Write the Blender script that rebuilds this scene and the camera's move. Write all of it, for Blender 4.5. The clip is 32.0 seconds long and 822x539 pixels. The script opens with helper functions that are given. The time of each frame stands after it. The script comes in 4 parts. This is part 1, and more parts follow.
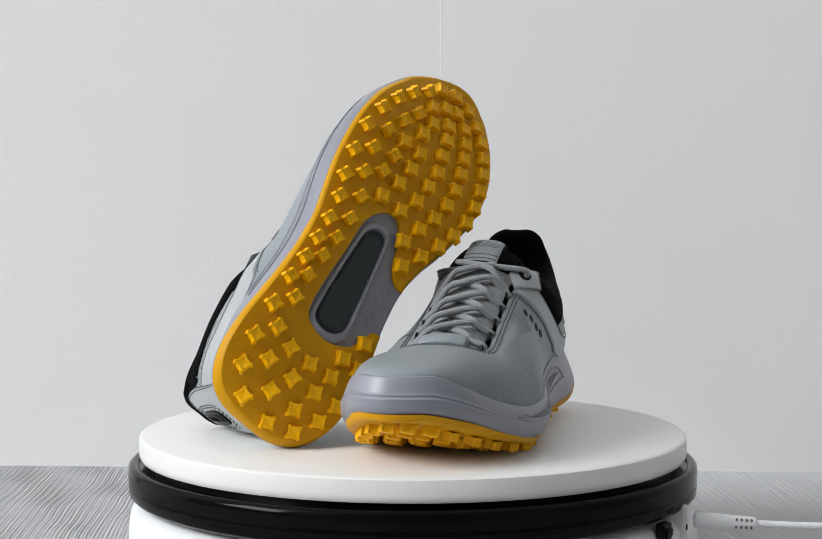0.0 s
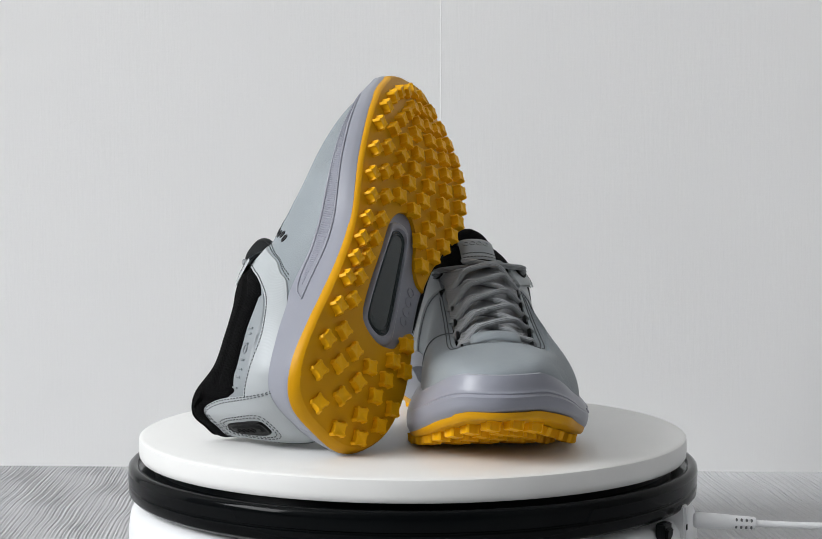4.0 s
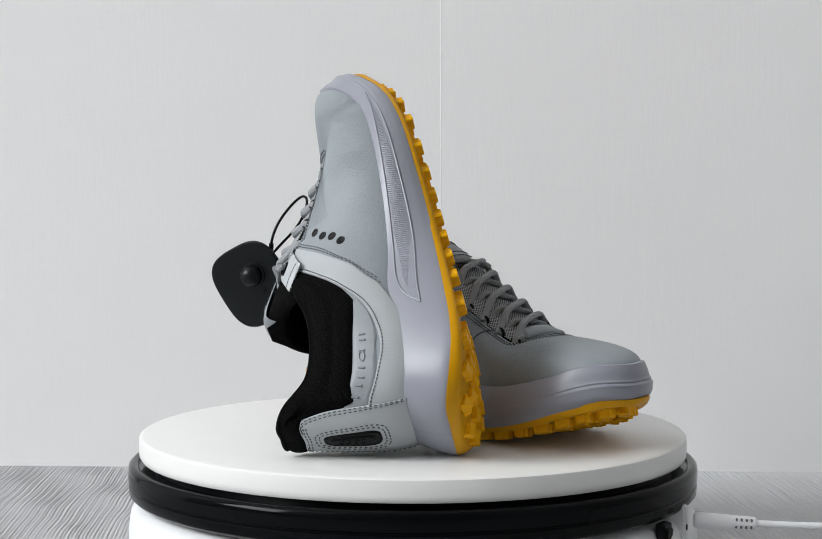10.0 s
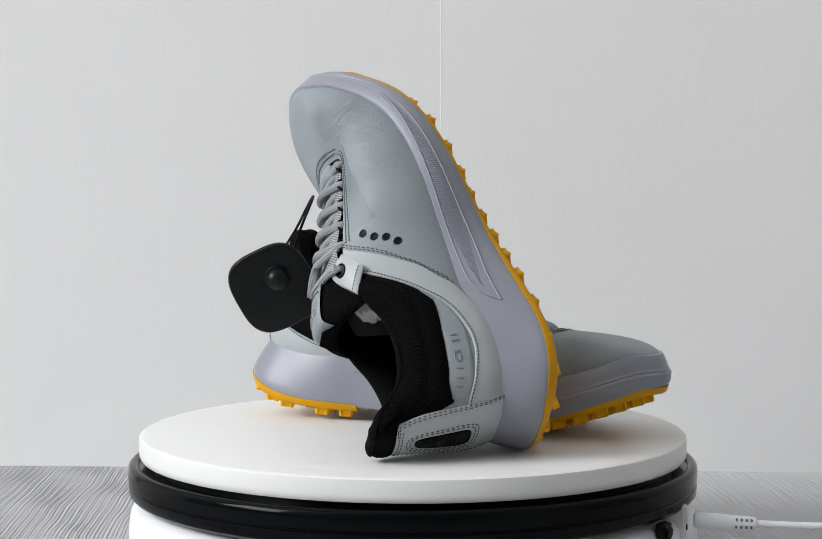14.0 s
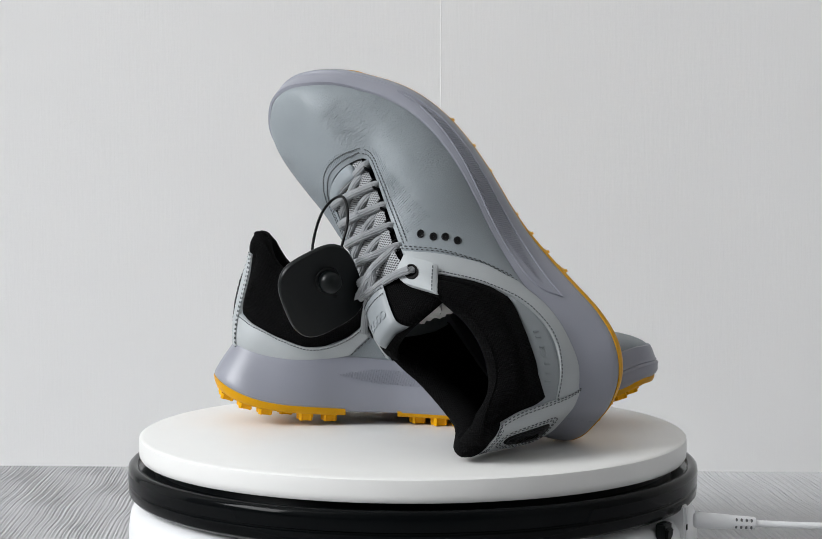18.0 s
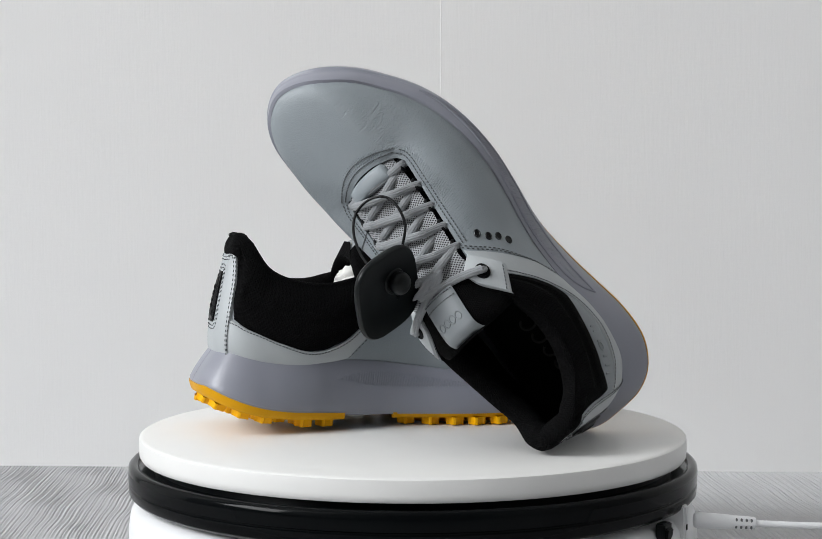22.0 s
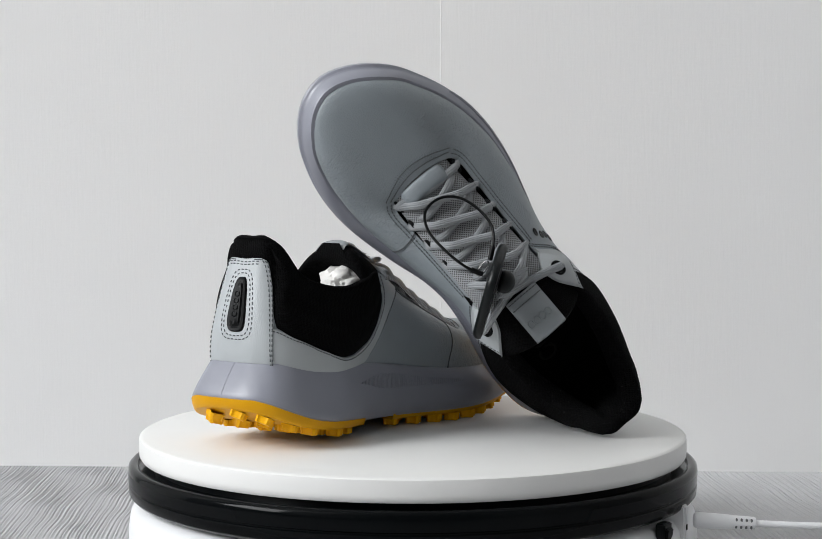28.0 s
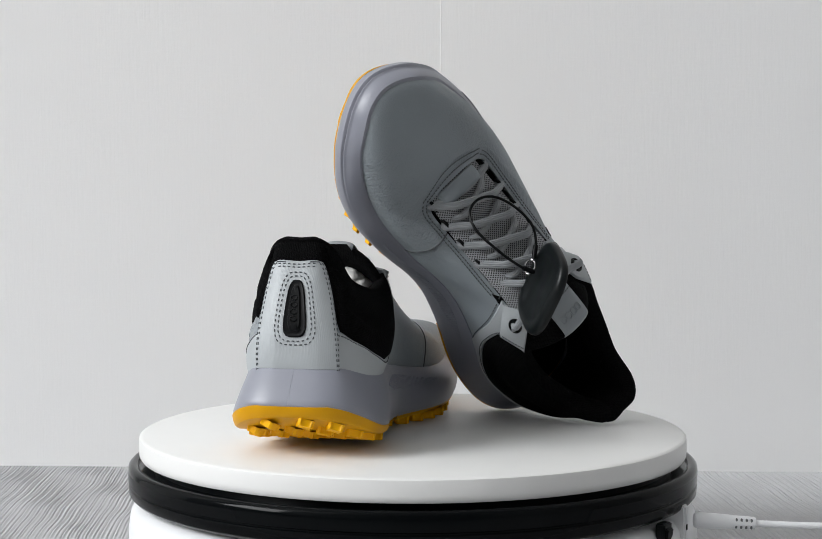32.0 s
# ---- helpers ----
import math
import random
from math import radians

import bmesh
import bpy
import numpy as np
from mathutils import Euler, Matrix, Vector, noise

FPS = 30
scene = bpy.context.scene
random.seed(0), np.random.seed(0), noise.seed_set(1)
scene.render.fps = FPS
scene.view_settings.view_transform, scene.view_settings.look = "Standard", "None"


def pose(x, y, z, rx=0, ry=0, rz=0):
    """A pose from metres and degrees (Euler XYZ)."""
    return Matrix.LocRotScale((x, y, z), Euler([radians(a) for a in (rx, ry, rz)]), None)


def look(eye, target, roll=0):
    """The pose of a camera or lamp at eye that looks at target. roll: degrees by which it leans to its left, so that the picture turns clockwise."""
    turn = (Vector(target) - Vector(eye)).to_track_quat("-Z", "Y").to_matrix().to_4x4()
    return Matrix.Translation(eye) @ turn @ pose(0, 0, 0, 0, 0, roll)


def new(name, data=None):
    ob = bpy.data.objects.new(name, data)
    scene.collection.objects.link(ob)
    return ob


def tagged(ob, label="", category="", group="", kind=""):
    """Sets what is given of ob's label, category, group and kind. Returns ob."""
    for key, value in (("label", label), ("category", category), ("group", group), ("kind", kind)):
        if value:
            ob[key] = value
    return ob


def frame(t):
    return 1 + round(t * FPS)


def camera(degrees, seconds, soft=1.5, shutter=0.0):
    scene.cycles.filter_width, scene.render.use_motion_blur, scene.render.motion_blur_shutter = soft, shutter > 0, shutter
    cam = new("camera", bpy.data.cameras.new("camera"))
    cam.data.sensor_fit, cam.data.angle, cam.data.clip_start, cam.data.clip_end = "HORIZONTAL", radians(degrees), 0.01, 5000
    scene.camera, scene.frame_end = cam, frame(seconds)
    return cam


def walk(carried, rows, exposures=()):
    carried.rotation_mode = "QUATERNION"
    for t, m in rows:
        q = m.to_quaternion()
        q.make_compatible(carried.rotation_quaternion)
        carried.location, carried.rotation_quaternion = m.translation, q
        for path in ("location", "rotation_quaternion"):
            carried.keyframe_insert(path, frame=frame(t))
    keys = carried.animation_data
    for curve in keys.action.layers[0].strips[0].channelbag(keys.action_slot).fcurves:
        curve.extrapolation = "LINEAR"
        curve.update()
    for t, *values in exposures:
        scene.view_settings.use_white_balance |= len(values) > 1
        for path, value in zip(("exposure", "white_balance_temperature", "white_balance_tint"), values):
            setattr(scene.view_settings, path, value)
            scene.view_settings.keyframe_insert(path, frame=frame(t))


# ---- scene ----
# ================= camera: stands still in front of the turntable =================
cam = camera(30.52, 32.0, soft=0.5)
EYE = (0.0, -1.00325, 0.15559)
AIM = (EYE[0] + math.sin(radians(0.081)), EYE[1] + math.cos(radians(0.081)), EYE[2] - math.tan(radians(2.809)))
walk(cam, [(0, look(EYE, AIM)), (32, look(EYE, AIM))], exposures=[(0, 0.0), (32, 0.0)])

# ================= light: a large window on one side of the room =================
world = bpy.data.worlds.new("world")
scene.world = world
world.use_nodes = True
wn = world.node_tree
sky = wn.nodes.new("ShaderNodeTexSky")
sky.sky_type, sky.sun_disc = "NISHITA", False
sky.sun_elevation, sky.sun_rotation = radians(40), radians(-60)
wn.nodes["Background"].inputs[1].default_value = 0.10
wn.links.new(sky.outputs[0], wn.nodes["Background"].inputs[0])

ZT = -0.095          # table top
WALL_Y = 0.369       # papered wall behind the turntable; it runs a little askew
SKEW = -0.045
ROOM = dict(x0=-5.0, x1=2.6, y0=-4.2, y1=WALL_Y, z0=-0.85, z1=5.0)
WIN = dict(y0=-3.7, y1=-0.9, z0=1.8, z1=4.6)   # opening in the wall on the light side


def window_lamp(eye, target, width, height, energy):
    lamp = bpy.data.lights.new("window_light", "AREA")
    lamp.shape, lamp.size, lamp.size_y = "RECTANGLE", width, height
    lamp.energy, lamp.color = energy, (0.972, 0.986, 1.0)
    ob = new("window_light", lamp)
    ob.matrix_world = look(eye, target)
    return ob


yc, zc = (WIN["y0"] + WIN["y1"]) / 2, (WIN["z0"] + WIN["z1"]) / 2
window_lamp((ROOM["x0"] + 0.03, yc, zc), (0, yc, zc), WIN["y1"] - WIN["y0"], WIN["z1"] - WIN["z0"], 474.0)

# ================= materials =================


def mat(name, color, rough=0.5, metal=0.0, spec=0.5):
    m = bpy.data.materials.new(name)
    m.use_nodes = True
    b = m.node_tree.nodes["Principled BSDF"]
    b.inputs["Base Color"].default_value = (*color, 1)
    b.inputs["Roughness"].default_value = rough
    b.inputs["Metallic"].default_value = metal
    b.inputs["Specular IOR Level"].default_value = spec
    return m


def add(m, kind, **props):
    n = m.node_tree.nodes.new(kind)
    for key, value in props.items():
        if key in n.inputs:
            n.inputs[key].default_value = value
    return n


def tie(m, a, b):
    m.node_tree.links.new(a, b)


def coords(m, scale=(1, 1, 1), rot=(0, 0, 0)):
    tc = add(m, "ShaderNodeTexCoord")
    mp = add(m, "ShaderNodeMapping")
    mp.inputs["Scale"].default_value = scale
    mp.inputs["Rotation"].default_value = rot
    tie(m, tc.outputs["Object"], mp.inputs["Vector"])
    return mp.outputs["Vector"]


def vary(m, vec, color, scale, amount, detail=4.0):
    """Base colour that wanders a little round its value, by noise of that scale."""
    nz = add(m, "ShaderNodeTexNoise", Scale=scale, Detail=detail)
    tie(m, vec, nz.inputs["Vector"])
    mx = add(m, "ShaderNodeMix")
    mx.data_type = "RGBA"
    lo = [max(0, c * (1 - amount)) for c in color]
    hi = [min(1, c * (1 + amount)) for c in color]
    mx.inputs[6].default_value, mx.inputs[7].default_value = (*lo, 1), (*hi, 1)
    tie(m, nz.outputs["Fac"], mx.inputs["Factor"])
    tie(m, mx.outputs[2], m.node_tree.nodes["Principled BSDF"].inputs["Base Color"])
    return mx


def relief(m, height, strength, distance, before=None):
    bp = add(m, "ShaderNodeBump", Strength=strength, Distance=distance)
    tie(m, height, bp.inputs["Height"])
    if before:
        tie(m, before.outputs["Normal"], bp.inputs["Normal"])
    tie(m, bp.outputs["Normal"], m.node_tree.nodes["Principled BSDF"].inputs["Normal"])
    return bp


def noise_node(m, vec, scale, detail=3.0, rough=0.5):
    n = add(m, "ShaderNodeTexNoise", Scale=scale, Detail=detail, Roughness=rough)
    tie(m, vec, n.inputs["Vector"])
    return n


def leather_material():
    color = (0.24, 0.271, 0.29)
    m = mat("grey_leather", color, 0.5)
    v = coords(m)
    vary(m, v, color, 45, 0.07)
    vor = add(m, "ShaderNodeTexVoronoi", Scale=1100.0)
    tie(m, v, vor.inputs["Vector"])
    b1 = relief(m, vor.outputs["Distance"], 0.22, 0.0005)
    nz = noise_node(m, v, 170, 5, 0.6)
    b2 = relief(m, nz.outputs["Fac"], 0.13, 0.0014, b1)
    # creases where the leather has been drawn, in patches
    cre = noise_node(m, coords(m, (1.0, 2.8, 1.0), (0.2, 0.1, 0.5)), 120, 6, 0.62)
    cre.inputs["Distortion"].default_value = 2.2
    where = add(m, "ShaderNodeMapRange")
    where.inputs["From Min"].default_value, where.inputs["From Max"].default_value = 0.28, 0.66
    tie(m, noise_node(m, v, 26, 3).outputs["Fac"], where.inputs["Value"])
    # the leather has folded across the ball of the foot, more to both sides than along the middle
    split = add(m, "ShaderNodeSeparateXYZ")
    tie(m, v, split.inputs[0])
    wide = add(m, "ShaderNodeMath")
    wide.operation = "ABSOLUTE"
    tie(m, split.outputs[0], wide.inputs[0])
    worn = where
    for source, lo, hi in ((split.outputs[1], 0.150, 0.190), (split.outputs[1], 0.272, 0.240), (wide.outputs[0], 0.006, 0.030)):
        band = add(m, "ShaderNodeMapRange")
        band.interpolation_type = "SMOOTHSTEP"
        band.inputs["From Min"].default_value, band.inputs["From Max"].default_value = min(lo, hi), max(lo, hi)
        if lo > hi:
            band.inputs["To Min"].default_value, band.inputs["To Max"].default_value = 1.0, 0.0
        tie(m, source, band.inputs["Value"])
        both = add(m, "ShaderNodeMath")
        both.operation = "MULTIPLY"
        tie(m, worn.outputs[0], both.inputs[0])
        tie(m, band.outputs[0], both.inputs[1])
        worn = both
    where = worn
    mid = add(m, "ShaderNodeMath")
    mid.operation = "SUBTRACT"
    mid.inputs[1].default_value = 0.5
    tie(m, cre.outputs["Fac"], mid.inputs[0])
    mul = add(m, "ShaderNodeMath")
    mul.operation = "MULTIPLY"
    tie(m, mid.outputs[0], mul.inputs[0])
    tie(m, where.outputs[0], mul.inputs[1])
    b3 = relief(m, mul.outputs[0], 0.85, 0.0032, b2)
    # network of short wrinkles in the same patches
    warp = add(m, "ShaderNodeVectorMath")
    warp.operation = "MULTIPLY_ADD"
    tie(m, noise_node(m, v, 60, 3).outputs["Color"], warp.inputs[0])
    warp.inputs[1].default_value = (0.012, 0.012, 0.012)
    tie(m, coords(m, (0.6, 1.9, 1.0), (0.0, 0.0, 0.35)), warp.inputs[2])
    net = add(m, "ShaderNodeTexVoronoi", Scale=330.0)
    net.feature = "DISTANCE_TO_EDGE"
    tie(m, warp.outputs[0], net.inputs["Vector"])
    dip = add(m, "ShaderNodeMapRange")
    dip.inputs["From Min"].default_value, dip.inputs["From Max"].default_value = 0.0, 0.16
    dip.inputs["To Min"].default_value, dip.inputs["To Max"].default_value = 1.0, 0.0
    tie(m, net.outputs["Distance"], dip.inputs["Value"])
    cut = add(m, "ShaderNodeMath")
    cut.operation = "MULTIPLY"
    tie(m, dip.outputs[0], cut.inputs[0])
    tie(m, where.outputs[0], cut.inputs[1])
    last = relief(m, cut.outputs[0], 0.25, 0.0010, b3)
    last.invert = True
    return m


def silver_material():
    color = (0.40, 0.425, 0.437)
    m = mat("silver_leather", color, 0.5, 0.05)
    v = coords(m)
    vary(m, v, color, 60, 0.05)
    wv = add(m, "ShaderNodeTexWave", Scale=420.0, Distortion=1.0, Detail=2.0)
    tie(m, coords(m, rot=(0.0, 0.08, 0.6)), wv.inputs["Vector"])
    relief(m, wv.outputs["Fac"], 0.1, 0.0003)
    return m


def panel_material():
    color = (0.245, 0.268, 0.282)
    m = mat("smooth_grey_leather", color, 0.46)
    v = coords(m)
    vary(m, v, color, 60, 0.05)
    relief(m, noise_node(m, v, 900, 2).outputs["Fac"], 0.08, 0.0003)
    return m


def foam_material():
    color = (0.25, 0.258, 0.30)
    m = mat("lilac_grey_foam", color, 0.38)
    v = coords(m)
    vary(m, v, color, 30, 0.04)
    relief(m, noise_node(m, v, 700, 3).outputs["Fac"], 0.05, 0.0003)
    return m


def rubber_material(name, color):
    m = mat(name, color, 0.45, 0.0, 0.18)
    v = coords(m)
    vary(m, v, color, 50, 0.06)
    b = m.node_tree.nodes["Principled BSDF"]
    b.inputs["Subsurface Weight"].default_value = 0.0
    b.inputs["Subsurface Radius"].default_value = (0.004, 0.002, 0.0004)
    relief(m, noise_node(m, v, 800, 2).outputs["Fac"], 0.05, 0.0003)
    return m


def mesh_fabric_material():
    color = (0.0028, 0.0028, 0.003)
    m = mat("black_mesh_fabric", color, 0.9, 0.0, 0.06)
    vor = add(m, "ShaderNodeTexVoronoi", Scale=1000.0)
    vor.inputs["Randomness"].default_value = 0.2
    tie(m, coords(m, rot=(0.4, 0.3, 0.7)), vor.inputs["Vector"])
    rmp = add(m, "ShaderNodeValToRGB")
    rmp.color_ramp.elements[0].position, rmp.color_ramp.elements[1].position = 0.25, 0.6
    rmp.color_ramp.elements[0].color, rmp.color_ramp.elements[1].color = (0.0004, 0.0004, 0.0005, 1), (0.0045, 0.0045, 0.0048, 1)
    tie(m, vor.outputs["Distance"], rmp.inputs["Fac"])
    tie(m, rmp.outputs["Color"], m.node_tree.nodes["Principled BSDF"].inputs["Base Color"])
    relief(m, vor.outputs["Distance"], 0.6, 0.0010)
    return m


def grey_mesh_material():
    color = (0.36, 0.372, 0.385)
    m = mat("grey_air_mesh", color, 0.75)
    vor = add(m, "ShaderNodeTexVoronoi", Scale=720.0, Randomness=0.0)
    vor.voronoi_dimensions = "2D"
    tie(m, coords(m, rot=(0.464, 0.0, 0.785)), vor.inputs["Vector"])
    rmp = add(m, "ShaderNodeValToRGB")
    rmp.color_ramp.elements[0].position, rmp.color_ramp.elements[1].position = 0.29, 0.40
    rmp.color_ramp.elements[0].color, rmp.color_ramp.elements[1].color = (0.018, 0.019, 0.02, 1), (*color, 1)
    tie(m, vor.outputs["Distance"], rmp.inputs["Fac"])
    tie(m, rmp.outputs["Color"], m.node_tree.nodes["Principled BSDF"].inputs["Base Color"])
    relief(m, vor.outputs["Distance"], 0.4, 0.0005)
    return m


def lace_material():
    color = (0.31, 0.325, 0.338)
    m = mat("grey_lace", color, 0.8)
    wv = add(m, "ShaderNodeTexWave", Scale=800.0, Distortion=1.5)
    tie(m, coords(m, rot=(0.5, 0.4, 0.8)), wv.inputs["Vector"])
    vary(m, coords(m), color, 300, 0.12)
    relief(m, wv.outputs["Fac"], 0.3, 0.0004)
    return m


def wallpaper_material():
    color = (0.82, 0.82, 0.815)
    m = mat("white_wallpaper", color, 0.75)
    v = coords(m)
    vary(m, v, color, 1.6, 0.03)
    fib = noise_node(m, coords(m, (420, 420, 28)), 1.0, 4, 0.7)
    b1 = relief(m, fib.outputs["Fac"], 0.13, 0.0014)
    fib2 = noise_node(m, coords(m, (60, 60, 700)), 1.0, 3, 0.6)
    relief(m, fib2.outputs["Fac"], 0.06, 0.0008, b1)
    return m


def cloth_material():
    color = (0.46, 0.46, 0.47)
    m = mat("grey_embossed_cloth", color, 0.7)
    v = coords(m)
    vary(m, v, color, 25, 0.08)
    return m


def plain(name, color, rough, spec=0.5, wob=0.05, bump=0.04, scale=300):
    m = mat(name, color, rough, 0.0, spec)
    v = coords(m)
    vary(m, v, color, 40, wob)
    relief(m, noise_node(m, v, scale, 3).outputs["Fac"], bump, 0.0004)
    return m


# Outsole base is the studs' yellow darkened; shade between studs put into colour.
LEATHER, SILVER, PANEL, FOAM, RUBBER = leather_material(), silver_material(), panel_material(), foam_material(), rubber_material("shaded_rubber", (0.62, 0.30, 0.0))
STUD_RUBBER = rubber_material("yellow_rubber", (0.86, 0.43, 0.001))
MESH, AIRMESH, LACE = mesh_fabric_material(), grey_mesh_material(), lace_material()
WALLPAPER, CLOTH = wallpaper_material(), cloth_material()
THREAD_GREY = plain("grey_thread", (0.075, 0.082, 0.087), 0.7)
SLOT_GREY = plain("grey_slot", (0.14, 0.145, 0.15), 0.7)
BLACK_RUBBER = plain("black_rubber", (0.003, 0.0034, 0.0038), 0.42, 0.15)
SMOKED = plain("smoked_plastic", (0.015, 0.024, 0.026), 0.17, 0.45)
WHITE_DISC = plain("white_plastic_disc", (0.76, 0.76, 0.745), 0.42, 0.5, 0.02, 0.02)
WHITE_BODY = plain("white_plastic_body", (0.78, 0.79, 0.80), 0.35, 0.5, 0.02, 0.02)
BLACK_BAND = plain("black_gloss_plastic", (0.002, 0.0026, 0.003), 0.12, 0.07, 0.05, 0.02)
BLACK_MATT = plain("black_matt_plastic", (0.0042, 0.0058, 0.0062), 0.34, 0.22)
GUNMETAL = mat("dark_metal", (0.035, 0.037, 0.04), 0.25, 0.8)
STEEL = mat("steel", (0.5, 0.5, 0.5), 0.25, 1.0)
PAPER = plain("white_tissue_paper", (0.80, 0.79, 0.76), 0.8, 0.3, 0.04, 0.5, 90)
INSOLE = plain("black_insole", (0.004, 0.004, 0.0045), 0.85, 0.15)
PRINT = plain("grey_print", (0.03, 0.031, 0.033), 0.7)
PAINT = plain("white_room_paint", (0.62, 0.62, 0.612), 0.8)
DARK_PAINT = plain("dark_room_paint", (0.12, 0.12, 0.122), 0.8)
SIDE_PAINT = plain("pale_room_paint", (0.32, 0.32, 0.317), 0.8)
FLOORING = plain("wooden_floor", (0.14, 0.10, 0.07), 0.5)

# ================= mesh helpers =================
MM = 0.001


def make_mesh(name, verts, faces, material, smooth=True):
    me = bpy.data.meshes.new(name)
    me.from_pydata([tuple(float(c) for c in v) for v in verts], [], [tuple(int(i) for i in f) for f in faces])
    me.materials.append(material)
    me.validate()
    bm = bmesh.new()
    bm.from_mesh(me)
    bmesh.ops.recalc_face_normals(bm, faces=bm.faces)
    bm.to_mesh(me)
    bm.free()
    if smooth:
        me.polygons.foreach_set("use_smooth", [True] * len(me.polygons))
        me.set_sharp_from_angle(angle=radians(42))
    return me


def part(name, verts, faces, material, parent, label="", smooth=True):
    ob = new(name, make_mesh(name, verts, faces, material, smooth))
    ob.parent = parent
    if label:
        tagged(ob, label)
    return ob


def thing(name, label, category, m=None, kind="", group=""):
    ob = new(name)
    ob.empty_display_size = 0.02
    if m is not None:
        ob.matrix_world = m
    return tagged(ob, label, category, group, kind)


def grid_faces(rows, cols, wrap=False, start=0):
    out = []
    for i in range(rows - 1):
        for j in range(cols if wrap else cols - 1):
            a, b = start + i * cols + j, start + i * cols + (j + 1) % cols
            out.append((a, b, b + cols, a + cols))
    return out


def joined(chunks):
    verts, faces = [], []
    for v, f in chunks:
        o = len(verts)
        verts.extend(v)
        faces.extend([tuple(i + o for i in q) for q in f])
    return verts, faces


def box(x0, x1, y0, y1, z0, z1):
    v = [(x, y, z) for z in (z0, z1) for y in (y0, y1) for x in (x0, x1)]
    return v, [(0, 2, 3, 1), (4, 5, 7, 6), (0, 1, 5, 4), (2, 6, 7, 3), (0, 4, 6, 2), (1, 3, 7, 5)]


def lathe(profile, n=96, close=True):
    """profile: (radius, z) pairs from bottom to top."""
    verts = [(r * math.cos(2 * math.pi * k / n), r * math.sin(2 * math.pi * k / n), z) for r, z in profile for k in range(n)]
    faces = grid_faces(len(profile), n, True)
    if close:
        faces.append(tuple(range(n - 1, -1, -1)))
        o = (len(profile) - 1) * n
        faces.append(tuple(range(o, o + n)))
    return verts, faces


def spline(points, t, closed=False):
    """Catmull-Rom through the points at the float indices t."""
    p, t = np.asarray(points, float), np.asarray(t, float)
    n = len(p)
    i = np.floor(t).astype(int)
    if not closed:
        i = np.clip(i, 0, n - 2)
    f = (t - i)[..., None]

    def at(k):
        return p[k % n] if closed else p[np.clip(k, 0, n - 1)]
    a, b, c, d = at(i - 1), at(i), at(i + 1), at(i + 2)
    return 0.5 * (2 * b + (c - a) * f + (2 * a - 5 * b + 4 * c - d) * f ** 2 + (3 * b - a - 3 * c + d) * f ** 3)


def tube(points, radius, n=8, flat=1.0, closed=False, ends=True, ribs=0.0):
    """A round or flattened cord along the points (metres)."""
    p = np.asarray(points, float)
    k = len(p)
    tang = np.roll(p, -1, 0) - np.roll(p, 1, 0)
    if not closed:
        tang[0], tang[-1] = p[1] - p[0], p[-1] - p[-2]
    tang /= np.linalg.norm(tang, axis=1)[:, None] + 1e-12
    side = np.cross(tang, (0, 0, 1))
    for i in range(k):
        if np.linalg.norm(side[i]) < 0.05:
            side[i] = side[i - 1] if i else (1, 0, 0)
    side /= np.linalg.norm(side, axis=1)[:, None] + 1e-12
    for i in range(1, k):
        if side[i] @ side[i - 1] < 0:
            side[i] = -side[i]
    up = np.cross(side, tang)
    verts = []
    for i in range(k):
        for j in range(n):
            a = 2 * math.pi * j / n
            r = radius * (1 - ribs * (1 - abs(math.sin(5 * a))) ** 2)
            verts.append(p[i] + r * (math.cos(a) * side[i] + flat * math.sin(a) * up[i]))
    faces = grid_faces(k, n, True)
    if closed:
        o = (k - 1) * n
        faces += [(o + j, o + (j + 1) % n, (j + 1) % n, j) for j in range(n)]
    elif ends:
        faces += [tuple(range(n - 1, -1, -1)), tuple(range((k - 1) * n, k * n))]
    return verts, faces

# ================= the shoe: millimetres, x outwards, y to the toe, z up =================
# outline of the sole, from the middle of the heel to the tip of the toe, on the outer and on the inner side
OUTER = [(0, -11.5), (18, -10), (33, -2.5), (42.5, 13), (45, 35), (43.5, 58), (42, 80), (42, 103), (44.5, 122), (49, 140), (53.5, 160), (56, 180), (56.5, 197),
         (55, 214), (50.5, 231), (42.5, 248.5), (31.5, 267), (13, 284.5), (-8, 292)]
INNER = [(0, -11.5), (-19, -10.5), (-35, -3), (-44.5, 12), (-47, 34), (-45, 58), (-40, 80), (-37, 100), (-36, 118), (-39, 138), (-45, 158), (-50, 178), (-53.5, 197),
         (-54.5, 215), (-52.5, 233), (-47.5, 251.5), (-40, 269), (-26.5, 285.5), (-8, 292)]
LOOP = OUTER + INNER[-2:0:-1]
